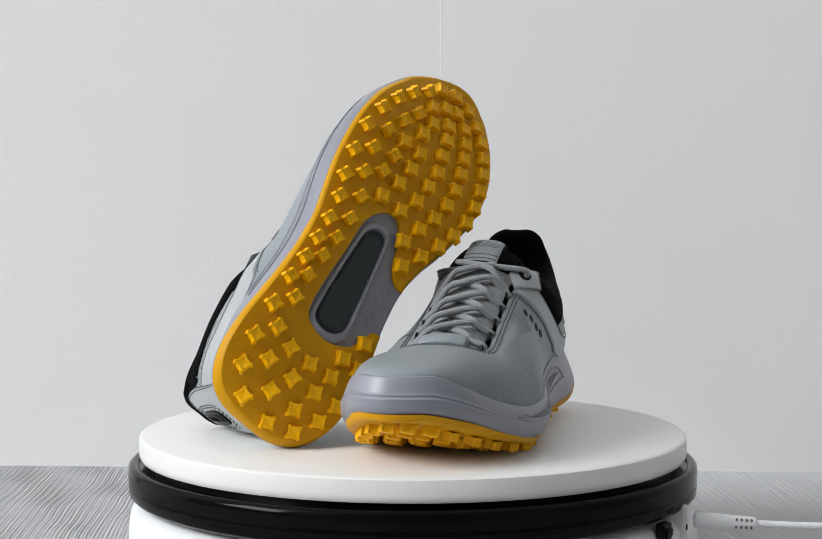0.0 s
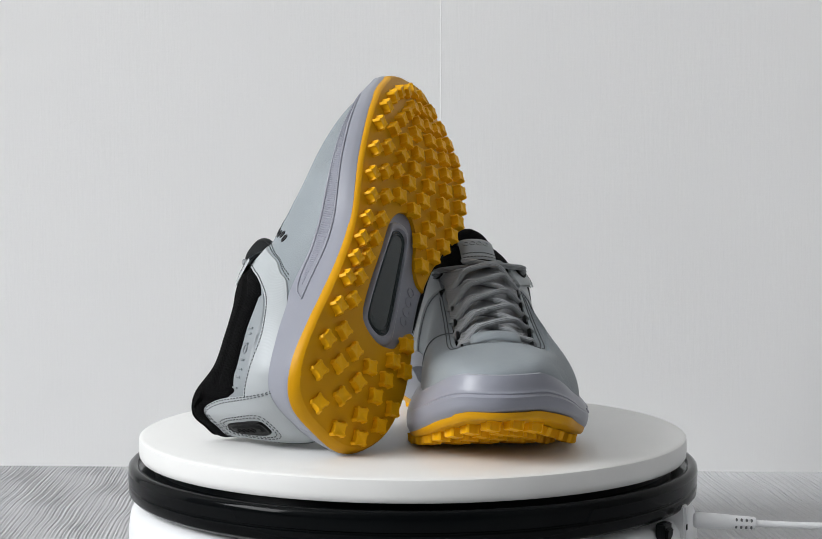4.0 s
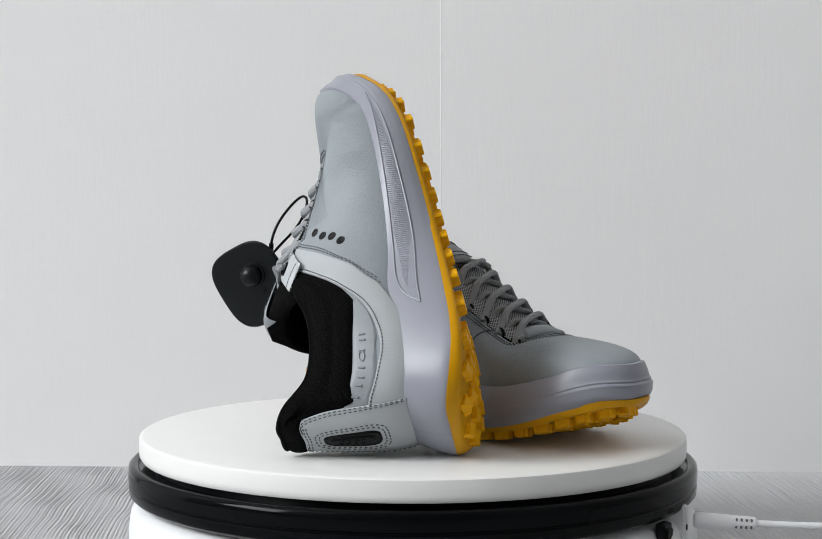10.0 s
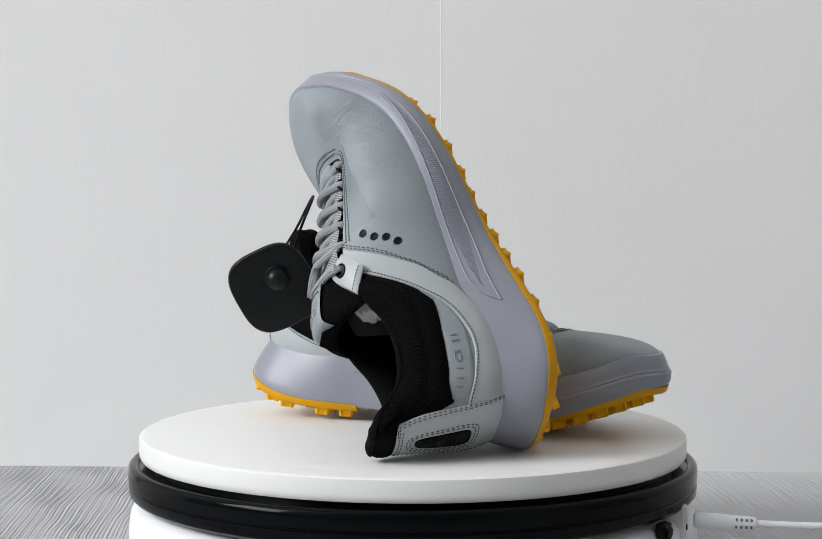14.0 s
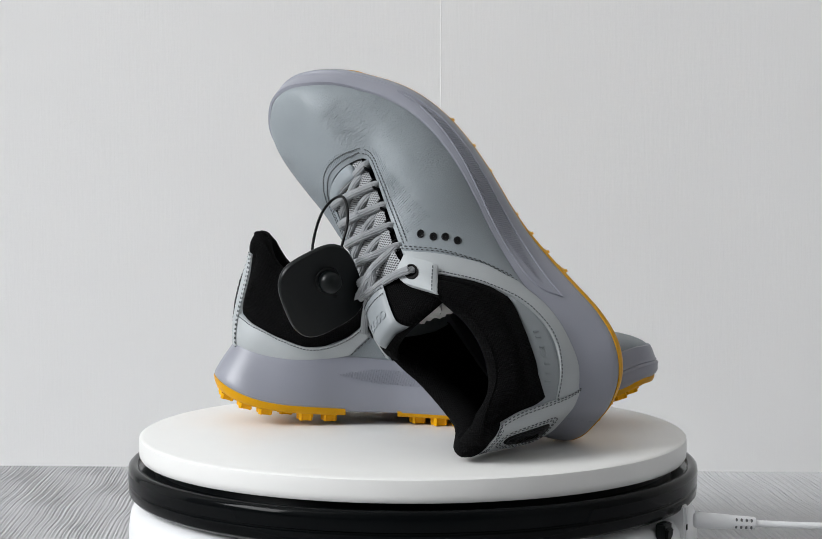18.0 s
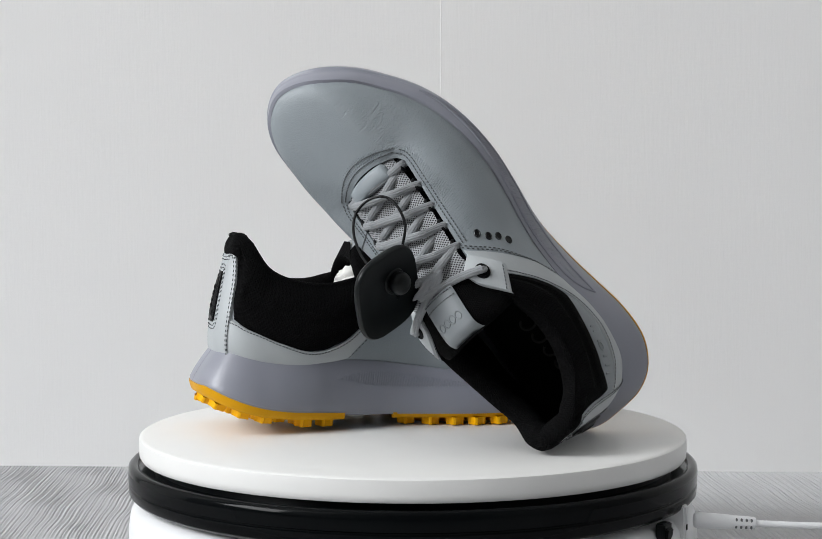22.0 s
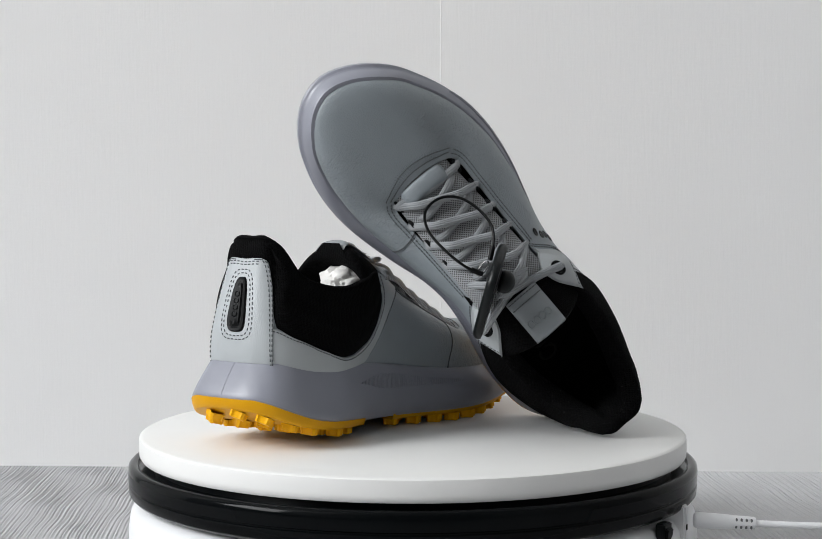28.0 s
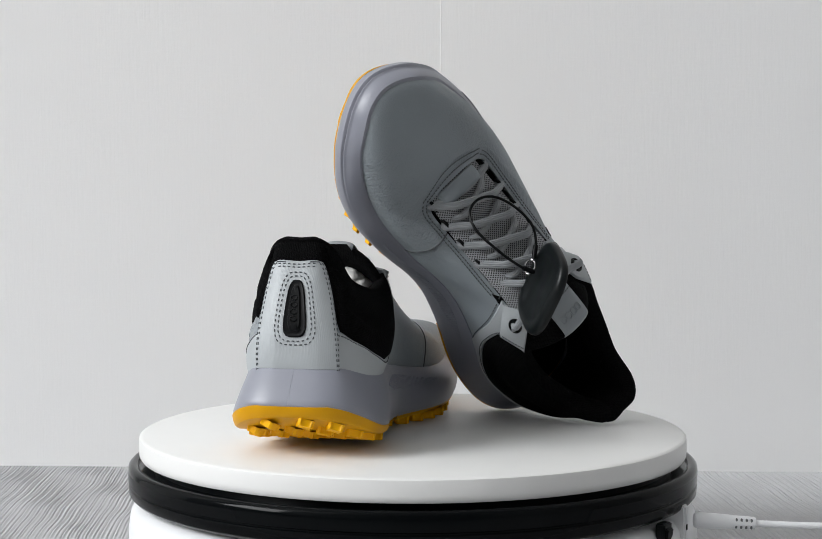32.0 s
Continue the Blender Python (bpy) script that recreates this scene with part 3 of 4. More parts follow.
def build_upper(shoe, side):
    nu, nv = 196, 30
    u = np.linspace(0, 28, nu + 1)[:-1]
    U, V = np.meshgrid(u, np.linspace(0, 1, nv), indexing="xy")
    outer = upper(U, V)
    # turned edge and lining
    edge = upper(u, np.full_like(u, 1.0), -1.6)
    lin = [upper(u, np.full_like(u, v), -2.2) for v in (0.985, 0.8, 0.6, 0.4, 0.2, 0.02)]
    shell = np.concatenate([outer.reshape(-1, 3), edge, *lin])
    body = part("vamp", side(shell), grid_faces(nv + 1 + len(lin), nu, True), LEATHER, shoe, "matt grey leather vamp")
    # ---- outer side: saddle band, smooth panel ----
    top = (7.55, 1.0)
    seam = [find_uv(y, z) for y, z in ((134, 93), (117, 78), (101, 63.5), (88, 55), (78, 47.5))]
    seam_o = [(8.25, 0.995)] + seam[1:]
    foot = [(x, 0.0) for x in (4.6, 3.6, 2.6, 1.5)]
    hem = [find_uv(y, z) for y, z in ((112, 99), (108, 92), (97, 82), (84, 71), (68, 62), (52, 57), (36, 58), (20, 66), (8, 76))]
    hem_o = [(7.2, 0.995)] + hem
    saddle = panel("saddle", seam_o + foot, hem_o, 1.2, SILVER, shoe, side, "silver-white leather band over the quarter", 18, 90)
    seam_out = resample(seam_o, 60)
    stitches("stitching", seam_out, 0.3, body, side, THREAD_GREY, inset=(0.10, 0.01))
    stitches("stitching", seam_out, 0.3, body, side, THREAD_GREY, inset=(0.22, 0.02))
    stitches("stitching", resample(hem_o, 60)[3:], 1.35, saddle, side, THREAD_GREY, inset=(0.06, -0.035), pitch=2.3)
    tip = [find_uv(y, z) for y, z in ((74, 64), (60, 59), (44, 57), (28, 61), (3, 72))]
    brow = [find_uv(y, z) for y, z in ((72, 66), (54, 71), (40, 75), (26, 80), (4, 88))]
    quarter = panel("quarter_panel", tip, brow, 0.9, PANEL, shoe, side, "smooth grey leather side panel", 10, 40)
    MARK_Y0, MARK_Y1 = 15, 47
    # raised marks on the panel: plain bars and one ring
    chunks = []
    mid = (np.asarray(resample(tip, 40)) * 0.42 + np.asarray(resample(brow, 40)) * 0.58)
    ys = upper(mid[:, 0], mid[:, 1])[:, 1]
    for k in range(8):
        i = int(np.argmin(np.abs(ys - (MARK_Y0 + (MARK_Y1 - MARK_Y0) * k / 7))))
        if k == 4:
            a = np.linspace(0, 2 * math.pi, 13)[:-1]
            q = upper(mid[i, 0] + 0.11 * np.cos(a), mid[i, 1] + 0.028 * np.sin(a), 1.2)
            chunks.append(tube(side(q), 0.4 * MM, 5, closed=True))
        else:
            q = upper(np.full(3, mid[i, 0]), mid[i, 1] + np.array([-0.028, 0, 0.028]), 1.0)
            chunks.append(tube(side(q), 0.95 * MM, 6, 0.6))
    for chunk in chunks:
        part("raised_mark", *chunk, PANEL, quarter)
    # ---- inner side ----
    seam_i = [(-8.2, 0.995)] + [find_uv(y, z, True) for y, z in ((118, 80), (104, 66), (92, 53), (84, 46))]
    hem_i = [(-6.9, 0.99)] + [find_uv(y, z, True) for y, z in ((108, 86), (97, 71), (84, 59), (70, 54), (56, 53), (38, 59), (22, 67), (8, 75))]
    saddle_i = panel("saddle", seam_i + [(-4.6, 0), (-3.6, 0), (-2.6, 0), (-1.5, 0)], hem_i, 1.2, SILVER, shoe, side, "silver-white leather band over the quarter", 18, 80)
    stitches("stitching", resample(seam_i, 60), 0.3, body, side, THREAD_GREY, inset=(-0.10, 0.01))
    stitches("stitching", resample(hem_i, 60), 1.35, saddle_i, side, THREAD_GREY, inset=(-0.05, -0.035), pitch=2.3)
    # seam across the inner forefoot
    line = [find_uv(y, z, True) for y, z in ((173, 35), (176, 42), (181, 56), (187, 68))]
    q = upper(resample(line, 30)[:, 0], resample(line, 30)[:, 1], 0.1)
    part("seam", *tube(side(q), 0.5 * MM, 5), THREAD_GREY, body)
    # ---- heel counter ----
    CTOP = float(GRID_V[0, np.argmin(np.abs(GRID_OUT[0, :, 2] - 113.5))])
    ZC, HC = [float(GRID_V[0, np.argmin(np.abs(GRID_OUT[0, :, 2] - z))]) for z in (70, 104.5)]
    ZC, HC = (ZC + HC) / 2, (HC - ZC) / 2
    left = [(2.15, 0.0), (2.0, 0.25), (1.83, 0.5), (1.66, 0.68), (1.34, CTOP), (0.8, CTOP + 0.012)]
    right = [(-a, b) for a, b in left]
    counter = panel("heel_counter", left, right, 1.9, SILVER, shoe, side, "silver-white leather heel counter", 30, 30)
    for k in (0.0, 1.0):
        src = left if k == 0 else right
        d = -0.12 if k == 0 else 0.12
        for m in (1.0, 2.1):
            stitches("stitching", src, 2.0, counter, side, THREAD_GREY, inset=(d * m, -0.01), pitch=3.1, size=(0.75, 0.36))
    for m in (1.0, 2.0):
        stitches("stitching", [(0.98, CTOP + 0.012 - 0.022 * m), (0.0, CTOP + 0.014 - 0.022 * m), (-0.98, CTOP + 0.012 - 0.022 * m)], 2.0, counter, side, THREAD_GREY, pitch=3.1, size=(0.75, 0.36))
    a = np.linspace(0, 2 * math.pi, 61)[:-1]

    def capsule(w, h, lift, zc=ZC):
        h = h / 0.235 * HC
        cu = w * np.sign(np.cos(a)) * np.abs(np.cos(a)) ** 0.55
        cv = zc + h * np.sign(np.sin(a)) * np.abs(np.sin(a)) ** 0.55
        return upper(cu * (1.0 + 0.16 * (zc - cv) / h), cv, lift)
    rows = [capsule(0.43, 0.235, 1.2), capsule(0.42, 0.232, 2.5), capsule(0.39, 0.222, 3.2), capsule(0.34, 0.205, 3.0), capsule(0.25, 0.185, 3.0), capsule(0.20, 0.17, 4.0)] + [capsule(0.2 * f, 0.17 * f, 4.0) for f in (0.75, 0.5, 0.25, 0.05)]
    tab = part("heel_insert", side(np.concatenate(rows)), grid_faces(len(rows), 60, True), BLACK_RUBBER, counter, "black rubber heel insert")
    for grow in (1.36, 1.72):
        cap = capsule(0.47 + 0.40 * (grow - 1), 0.235 + 0.085 * (grow - 1), 2.05)
        thread("stitching", np.concatenate([cap, cap[:1]]), counter, side, THREAD_GREY, 3.1, (0.75, 0.36))
    chunks = []
    for k in range(4):
        aa = np.linspace(0, 2 * math.pi, 15)[:-1]
        q = upper(0.02 + 0.13 * np.cos(aa), ZC + HC * (-0.36 + k * 0.24 + 0.09 * np.sin(aa)), 4.2)
        chunks.append(tube(side(q), 0.32 * MM, 5, closed=True))
    for chunk in chunks:
        part("raised_mark", *chunk, BLACK_RUBBER, tab)
    # ---- padded collar: outside, rolled edge and lining in one ----
    uc = np.linspace(-6.9, 6.9, 150)
    lo_o = np.interp(uc[uc >= 0], *np.array(sorted([(0, CTOP), (1.35, CTOP), (1.75, 0.50), (2.05, 0.42)] + [(x, y - 0.02) for x, y in hem_o[2:5] + brow if 2.2 < x])).T)
    lo_i = np.interp(-uc[uc < 0], *np.array(sorted([(0, CTOP), (1.35, CTOP), (1.75, 0.46), (2.05, 0.34)] + [(-x, y - 0.02) for x, y in hem_i if x < -2.4])).T)
    lo = np.concatenate([lo_i, lo_o])
    fade = 0.12 + 0.88 * np.clip((6.9 - np.abs(uc)) / 1.4, 0, 1) ** 0.7
    rows = []
    for w in np.linspace(0, 1, 14):
        puff = 1.3 + 3.0 * math.sin(math.pi * min(1, w * 1.02)) ** 0.7 if w > 0 else -0.5
        dip = -2.2 * math.exp(-((w - 0.42) / 0.05) ** 2) if w > 0 else 0
        near = (1 - 0.8 * np.exp(-((np.abs(uc) - 1.62) / 0.35) ** 2) * (w < 0.75)) * (1 - 0.5 * np.exp(-(uc / 1.3) ** 4))
        rows.append(upper(uc, lo + (1 - lo) * w * 0.999, (puff + dip * (np.abs(uc) > 2.2)) * fade * near))
    t, b = upper(uc, np.full_like(uc, 0.999), 1.6 * fade), upper(uc, np.full_like(uc, 0.999), -9.0 * fade - 0.5)
    axis = (t + b) / 2
    for k in range(1, 8):
        g = math.pi * k / 8
        q = axis + (t - axis) * math.cos(g)
        q[:, 2] += 3.8 * math.sin(g) * fade
        rows.append(q)
    for v, off in ((0.97, -9.5), (0.9, -11), (0.8, -10.5), (0.6, -8), (0.4, -6), (0.2, -5), (0.0, -5)):
        rows.append(upper(uc, np.full_like(uc, v), off * fade - 0.8))
    part("collar", side(np.concatenate(rows)), grid_faces(len(rows), len(uc)), MESH, shoe, "padded black mesh collar")
    # ---- facing with stitches along the lace row ----
    for sgn in (1, -1):
        edge_line = [(sgn * x, 0.965) for x in (8.4, 9.4, 10.4, 11.4, 12.3)]
        for v in (0.0, -0.045):
            stitches("stitching", edge_line, 0.3, body, side, THREAD_GREY, inset=(0, -0.02 + v), pitch=2.4)
    throat = [(12.4, 0.93), (13.2, 0.95), (14, 0.955), (14.8, 0.95), (15.6, 0.93)]
    stitches("stitching", throat, 0.3, body, side, THREAD_GREY, pitch=2.2)
    stitches("stitching", throat, 0.3, body, side, THREAD_GREY, inset=(0, -0.045), pitch=2.2)
    chunks = []
    for k in range(26):
        x = 12.9 + 2.2 * k / 25
        q = upper(np.array([x, x + 0.03]), np.array([0.885, 0.94]), 0.0)
        chunks.append(tube(side(q), 0.32 * MM, 5))
    part("embossed_ribs", *joined(chunks), LEATHER, body)
    # fine embossed ribs on the outer vamp
    chunks = []
    for k in range(42):
        x = 12.0 - 3.3 * k / 41
        wid = 0.03 + 0.25 * (k / 41) ** 1.2
        q = upper(np.array([x, x + 0.02, x + 0.04]), np.array([0.87, 0.87 - wid / 2, 0.87 - wid]), 0.0)
        chunks.append(tube(side(q), 0.25 * MM, 5))
    part("embossed_ribs", *joined(chunks), LEATHER, body)
    # four punched vents
    for k, (y, z) in enumerate(((137.5, 79), (132, 74), (126.2, 69), (120.5, 64))):
        uu, vv = find_uv(y, z)
        rows = []
        aa = np.linspace(0, 2 * math.pi, 17)[:-1]
        for r, lift in ((2.0, 0.05), (1.8, 0.35), (1.2, 0.3), (0.1, 0.2)):
            rows.append(upper(uu + r / 17.0 * np.cos(aa), vv + r / 62.0 * np.sin(aa), lift))
        vent = part("vent", side(np.concatenate(rows)), grid_faces(4, 16, True), BLACK_RUBBER, body)
        rim = upper(uu + 2.0 / 17.0 * np.cos(aa), vv + 2.0 / 62.0 * np.sin(aa), 0.15)
        part("rim", *tube(side(rim + (0, 0, 0.15)), 0.42 * MM, 6, closed=True), GUNMETAL, vent)
    return body


TONGUE = [(0, 212, 62.5), (0, 190, 71.5), (0, 172, 81), (0, 154, 92), (0, 138, 102.5), (0, 122, 112.5), (0, 108, 119.5), (0, 97, 123)]
TONGUE_W = [25, 27, 28, 28, 29, 33, 35, 32]


def tongue_at(k, x, lift=0.0):
    k, x = np.broadcast_arrays(np.asarray(k, float), np.asarray(x, float))
    c = spline(TONGUE, k)
    d = spline(TONGUE, np.clip(k + 0.05, 0, 7)) - spline(TONGUE, np.clip(k - 0.05, 0, 7))
    n = np.stack([np.zeros_like(k), -d[..., 2], d[..., 1]], -1)
    n = -n / (np.linalg.norm(n, axis=-1)[..., None] + 1e-9)
    n = n * np.sign(n[..., 2:3])
    w = np.interp(k, range(8), TONGUE_W)
    drop = (8.5 + 9 * np.clip((k - 3.8) / 1.2, 0, 1)) * (np.abs(x) / 30.0) ** 2.2
    p = c + n * (lift - drop)[..., None]
    p[..., 0] += x
    return p, w


def build_tongue(shoe, side):
    def slab(k0, k1, width, thick, name, material, label="", nk=24, nx=17, base=0.0, x0=None, x1=None, curl=0.0):
        K, X = np.meshgrid(np.linspace(k0, k1, nk), np.linspace(-1, 1, nx), indexing="ij")
        w = np.interp(K, range(8), TONGUE_W) * width
        base = base - curl * np.clip((K - k1 + 0.6) / 0.6, 0, 1) ** 2
        if thick > 4:
            w = w * np.sqrt(1 - 0.95 * np.clip((K - k1 + 1.0), 0, 1) ** 3.2)
        xx = X * w if x0 is None else x0 + (X + 1) / 2 * (x1 - x0)
        round_k = np.sqrt(np.clip(1 - (1 - np.clip(np.minimum(K - k0, k1 - K) / max(0.12, thick * 0.11), 0, 1)) ** 2, 0.004, 1))
        fade = np.sqrt(np.clip(1 - np.abs(X) ** (6 if thick < 4 else 2.3), 0, 1)) * round_k
        hi, _ = tongue_at(K, xx, base + thick * fade)
        lo, _ = tongue_at(K, xx, base - thick * 0.6 * fade)
        v = np.concatenate([hi.reshape(-1, 3), lo.reshape(-1, 3)])
        f = grid_faces(nk, nx) + [tuple(reversed(q)) for q in grid_faces(nk, nx, False, nk * nx)]
        return part(name, side(v), f, material, parent[0], label)
    parent = [shoe]
    tongue = slab(0, 4.6, 0.84, 1.6, "tongue", AIRMESH, "grey open-weave mesh tongue", base=-0.8)
    # Black sheet laid below the tongue gives the side gaps their shade by colour.
    slab(0, 4.2, 0.92, 1.2, "gap_shade", MESH, "black sheet standing in for the shade beside the tongue", base=-5.5)
    slab(4.2, 7.05, 1.0, 8.6, "tongue_top", MESH, "padded black mesh top of the tongue", base=-7.5, nk=36, nx=31)
    tabp = slab(4.7, 6.95, 1.0, 1.0, "pull_tab", PANEL, "smooth grey leather tab", base=2.8, x0=-10.5, x1=13, curl=7.0)
    parent = [tabp]
    q, _ = tongue_at(np.full(40, 5.05), np.linspace(-10, 12.5, 40), 4.0)
    thread("stitching", q, tabp, side, THREAD_GREY, 2.4)
    q, _ = tongue_at(np.full(40, 4.8), np.linspace(-10, 12.5, 40), 4.0)
    thread("stitching", q, tabp, side, THREAD_GREY, 2.4)
    chunks = []
    for k in range(4):
        aa = np.linspace(0, 2 * math.pi, 17)[:-1]
        q, _ = tongue_at(5.85 + 0.17 * np.cos(aa), -6 + k * 4.6 + 1.9 * np.sin(aa), 4.0)
        chunks.append(tube(side(q), 0.35 * MM, 5, closed=True))
    for chunk in chunks:
        part("raised_mark", *chunk, PANEL, tabp)
    return tongue


# rows of lace loops down both sides of the throat (y), the last pair being the eyelets in the flaps
ROW_OUT = [200, 185, 170, 155.5, 141]
ROW_IN = [204, 189.5, 175, 160.5, 146]
FLAP = {False: np.array(((25.5, 132, 94.5), (39.5, 111, 92), (17, 124, 107.5), (34.3, 97, 102.7)), float), True: np.array(((-24, 132, 94.5), (-37, 111, 92), (-16, 124, 107.5), (-32, 97, 102.7)), float)}
FLAP["snug"] = FLAP[True] + np.array(((2, 0, -1), (5, -1, -1), (2, 0, -3), (5, 0, -3)))   # pulled close on the shoe that stands flat


def flap_at(inner_side, a, b, lift=0.0):
    """Leather flap at the top eyelet: a along the band, b out over the tongue; lift along its outward normal."""
    c = FLAP[inner_side]
    a, b = np.broadcast_arrays(np.asarray(a, float), np.asarray(b, float))
    w = np.stack([(1 - a) * (1 - b), a * (1 - b), (1 - a) * b, a * b], -1)
    n = np.cross(c[1] - c[0], c[2] - c[0])
    n = n / np.linalg.norm(n) * np.sign(n[2])
    bulge = 2.8 * np.sin(math.pi * np.clip(a, 0, 1)) * np.sin(math.pi * np.clip(0.15 + 0.85 * b, 0, 1)) + lift
    return w @ c + n * bulge[..., None]


EDGE_Y = [q[1] for q in MOUTH[7:13]]


def edge_at(y, d):
    """Edge of the facing at y, on the outer (1) or inner (-1) side."""
    k = np.interp(y, EDGE_Y, range(6))
    x, _, z = spline(MOUTH[7:13], k)
    return np.array((x * (1 if d > 0 else -0.9), y, z))


def lace_strand(a, b, over, ya, yb):
    """Points of a strand across the tongue, from side a at ya to side b at yb."""
    pa, pb, pts = edge_at(ya, a), edge_at(yb, b), []
    for g in np.linspace(0, 1, 15):
        inset = 1.8 if over else 3.6
        x = (pa[0] - a * inset) * (1 - g) + (pb[0] - b * inset) * g
        y = ya * (1 - g) + yb * g + (1.2 if over else -0.8) * math.sin(math.pi * g)
        base, _ = tongue_at(np.interp(-y, [-q[1] for q in TONGUE], range(8)), x, 0.0)
        mid = float(base[2]) + (6.6 if over else 2.6)
        end = (pa[2] * (1 - g) + pb[2] * g) + (1.7 if over else -2.2)
        f = min(1, math.sin(math.pi * g) * 1.5)
        pts.append((x, y, max(end, mid) * f + end * (1 - f) if over else mid * f + end * (1 - f)))
    return pts


def lace_path(first, snug):
    """One half of the lace: over to the other side, round the loop, back under, up to the eyelet."""
    pts, side_now, over = [], first, first < 0
    for i in range(5):
        ya = (ROW_OUT if side_now > 0 else ROW_IN)[i]
        if i < 4:
            yb = (ROW_OUT if side_now < 0 else ROW_IN)[i + 1]
            run = lace_strand(side_now, -side_now, over, ya, yb)
            pts += run
            e = edge_at(yb, -side_now)
            pts.append((e[0] + side_now * 1.2, yb - (1.0 if over else -1.0), e[2] - 0.6))
        else:
            run = lace_strand(side_now, -side_now, True, ya, 130)
            hole = flap_at("snug" if snug and side_now < 0 else side_now < 0, 0.42, 0.50, 2.0)
            pts += run[:11] + [tuple(np.array(run[11]) * 0.35 + (hole + (side_now * 5, 3, 3.6)) * 0.65), tuple(hole + (side_now * 1.5, 1, 2.6)), tuple(hole + (-side_now * 0.5, 0, -2.0))]
        side_now, over = -side_now, not over
    return pts


def build_laces(shoe, side):
    """Criss-cross lacing in two halves that meet in a bar under the keeper."""
    for k, first in enumerate((-1, 1)):
        raw = np.array(lace_path(first, side.sign < 0), float)
        p = spline(raw, np.linspace(0, len(raw) - 1, 3 * len(raw)))
        part("lace", *tube(side(p), 2.65 * MM, 40, 0.72, ribs=0.18), LACE, shoe, "" if k else "grey woven shoe lace")
    a, b = edge_at(ROW_IN[0], -1), edge_at(ROW_OUT[0], 1)
    bar = [a + (0.3, 0, -2.5), a + (1.6, 0.5, 1.6), a + (5.5, 0.8, 3.2), (0, 203, 69), b + (-5.5, 1.2, 3.2), b + (-1.6, 0.8, 1.6), b + (-0.3, 0, -2.5)]
    part("lace", *tube(side(spline(np.array(bar), np.linspace(0, 6, 30))), 2.65 * MM, 40, 0.72, ribs=0.18), LACE, shoe)
    # black tape loops under the facing, through which the lace runs
    first = True
    for d, rows in ((1, ROW_OUT), (-1, ROW_IN)):
        for y in rows:
            e = edge_at(y, d)
            g = np.linspace(-0.4, math.pi + 0.4, 13)
            loop = [(e[0] - d * 2.2, y - 0.3 + 4.3 * math.cos(t), e[2] - 1.2 + 4.3 * math.sin(t)) for t in g]
            part("lace_loop", *tube(side(loop), 1.15 * MM, 7, 0.8), BLACK_RUBBER, shoe, "short black lace loop" if first else "")
            first = False
    # padded keeper over the first bar of the lace
    rows, n = [], 20
    for x in np.linspace(-16, 16, 25):
        end = math.sqrt(max(0.12, 1 - (abs(x) / 16.1) ** 24))
        c = np.array((x, 207.0 - 0.0085 * x * x, 67.6 - 0.011 * x * x))
        for t in np.linspace(0, 2 * math.pi, n + 1)[:-1]:
            q = 5.8 * (0.4 + 0.6 * end) * np.sign(math.cos(t)) * abs(math.cos(t)) ** 0.7, 2.5 * end * math.sin(t)
            rows.append(c + (0, q[0] * 0.93 + q[1] * 0.36, -q[0] * 0.36 + q[1] * 0.93))
    part("lace_keeper", side(rows), grid_faces(25, n, True) + [tuple(range(n)), tuple(range(24 * n, 25 * n))], LEATHER, shoe, "padded grey leather lace keeper")
    # flaps with the top eyelets
    aa = np.linspace(0, 2 * math.pi, 25)[:-1]
    for inner_side in (False, True):
        A, B = np.meshgrid(np.linspace(-0.04, 1, 18), np.linspace(-0.06, 1, 18), indexing="ij")
        # the corner towards the toe is rounded off, the one towards the heel runs out in a point
        over = np.clip(np.hypot(np.clip(0.5 - A, 0, 1), np.clip(B - 0.5, 0, 1)) - 0.46, 0, 1)
        A2, B2 = A + 0.75 * over, B - 0.75 * over
        edge = (np.minimum(1 - A, 1 - B) < 0.02) | (A < -0.03)
        lie = "snug" if inner_side and side.sign < 0 else inner_side
        hi, lo = flap_at(lie, A2, B2, np.where(edge, 0.4, 1.9)), flap_at(lie, A2, B2, -0.2)
        f = grid_faces(18, 18) + [tuple(reversed(q)) for q in grid_faces(18, 18, False, 324)]
        flap = part("eyelet_flap", side(np.concatenate([hi.reshape(-1, 3), lo.reshape(-1, 3)])), f, SILVER, shoe, "silver-white leather flap round the top eyelet")
        under = flap_at(lie, A2, B2, -1.9)
        rim = np.concatenate([under[0, 4:], under[1:, -1]])
        part("binding", *tube(side(rim), 1.1 * MM, 7), MESH, flap, "black fabric edge")
        rows = [flap_at(lie, 0.42 + r / 26.0 * np.cos(aa), 0.50 + r / 17.0 * np.sin(aa), lift) for r, lift in ((4.6, 1.7), (4.4, 2.7), (3.6, 2.8), (3.1, 2.1), (0.2, 2.05))]
        part("eyelet", side(np.concatenate(rows)), grid_faces(5, 24, True), BLACK_RUBBER, flap)
        b = np.linspace(0.02, 0.95, 30)
        thread("stitching", flap_at(lie, np.full(30, 0.90), b, 2.0), flap, side, THREAD_GREY, 2.4)


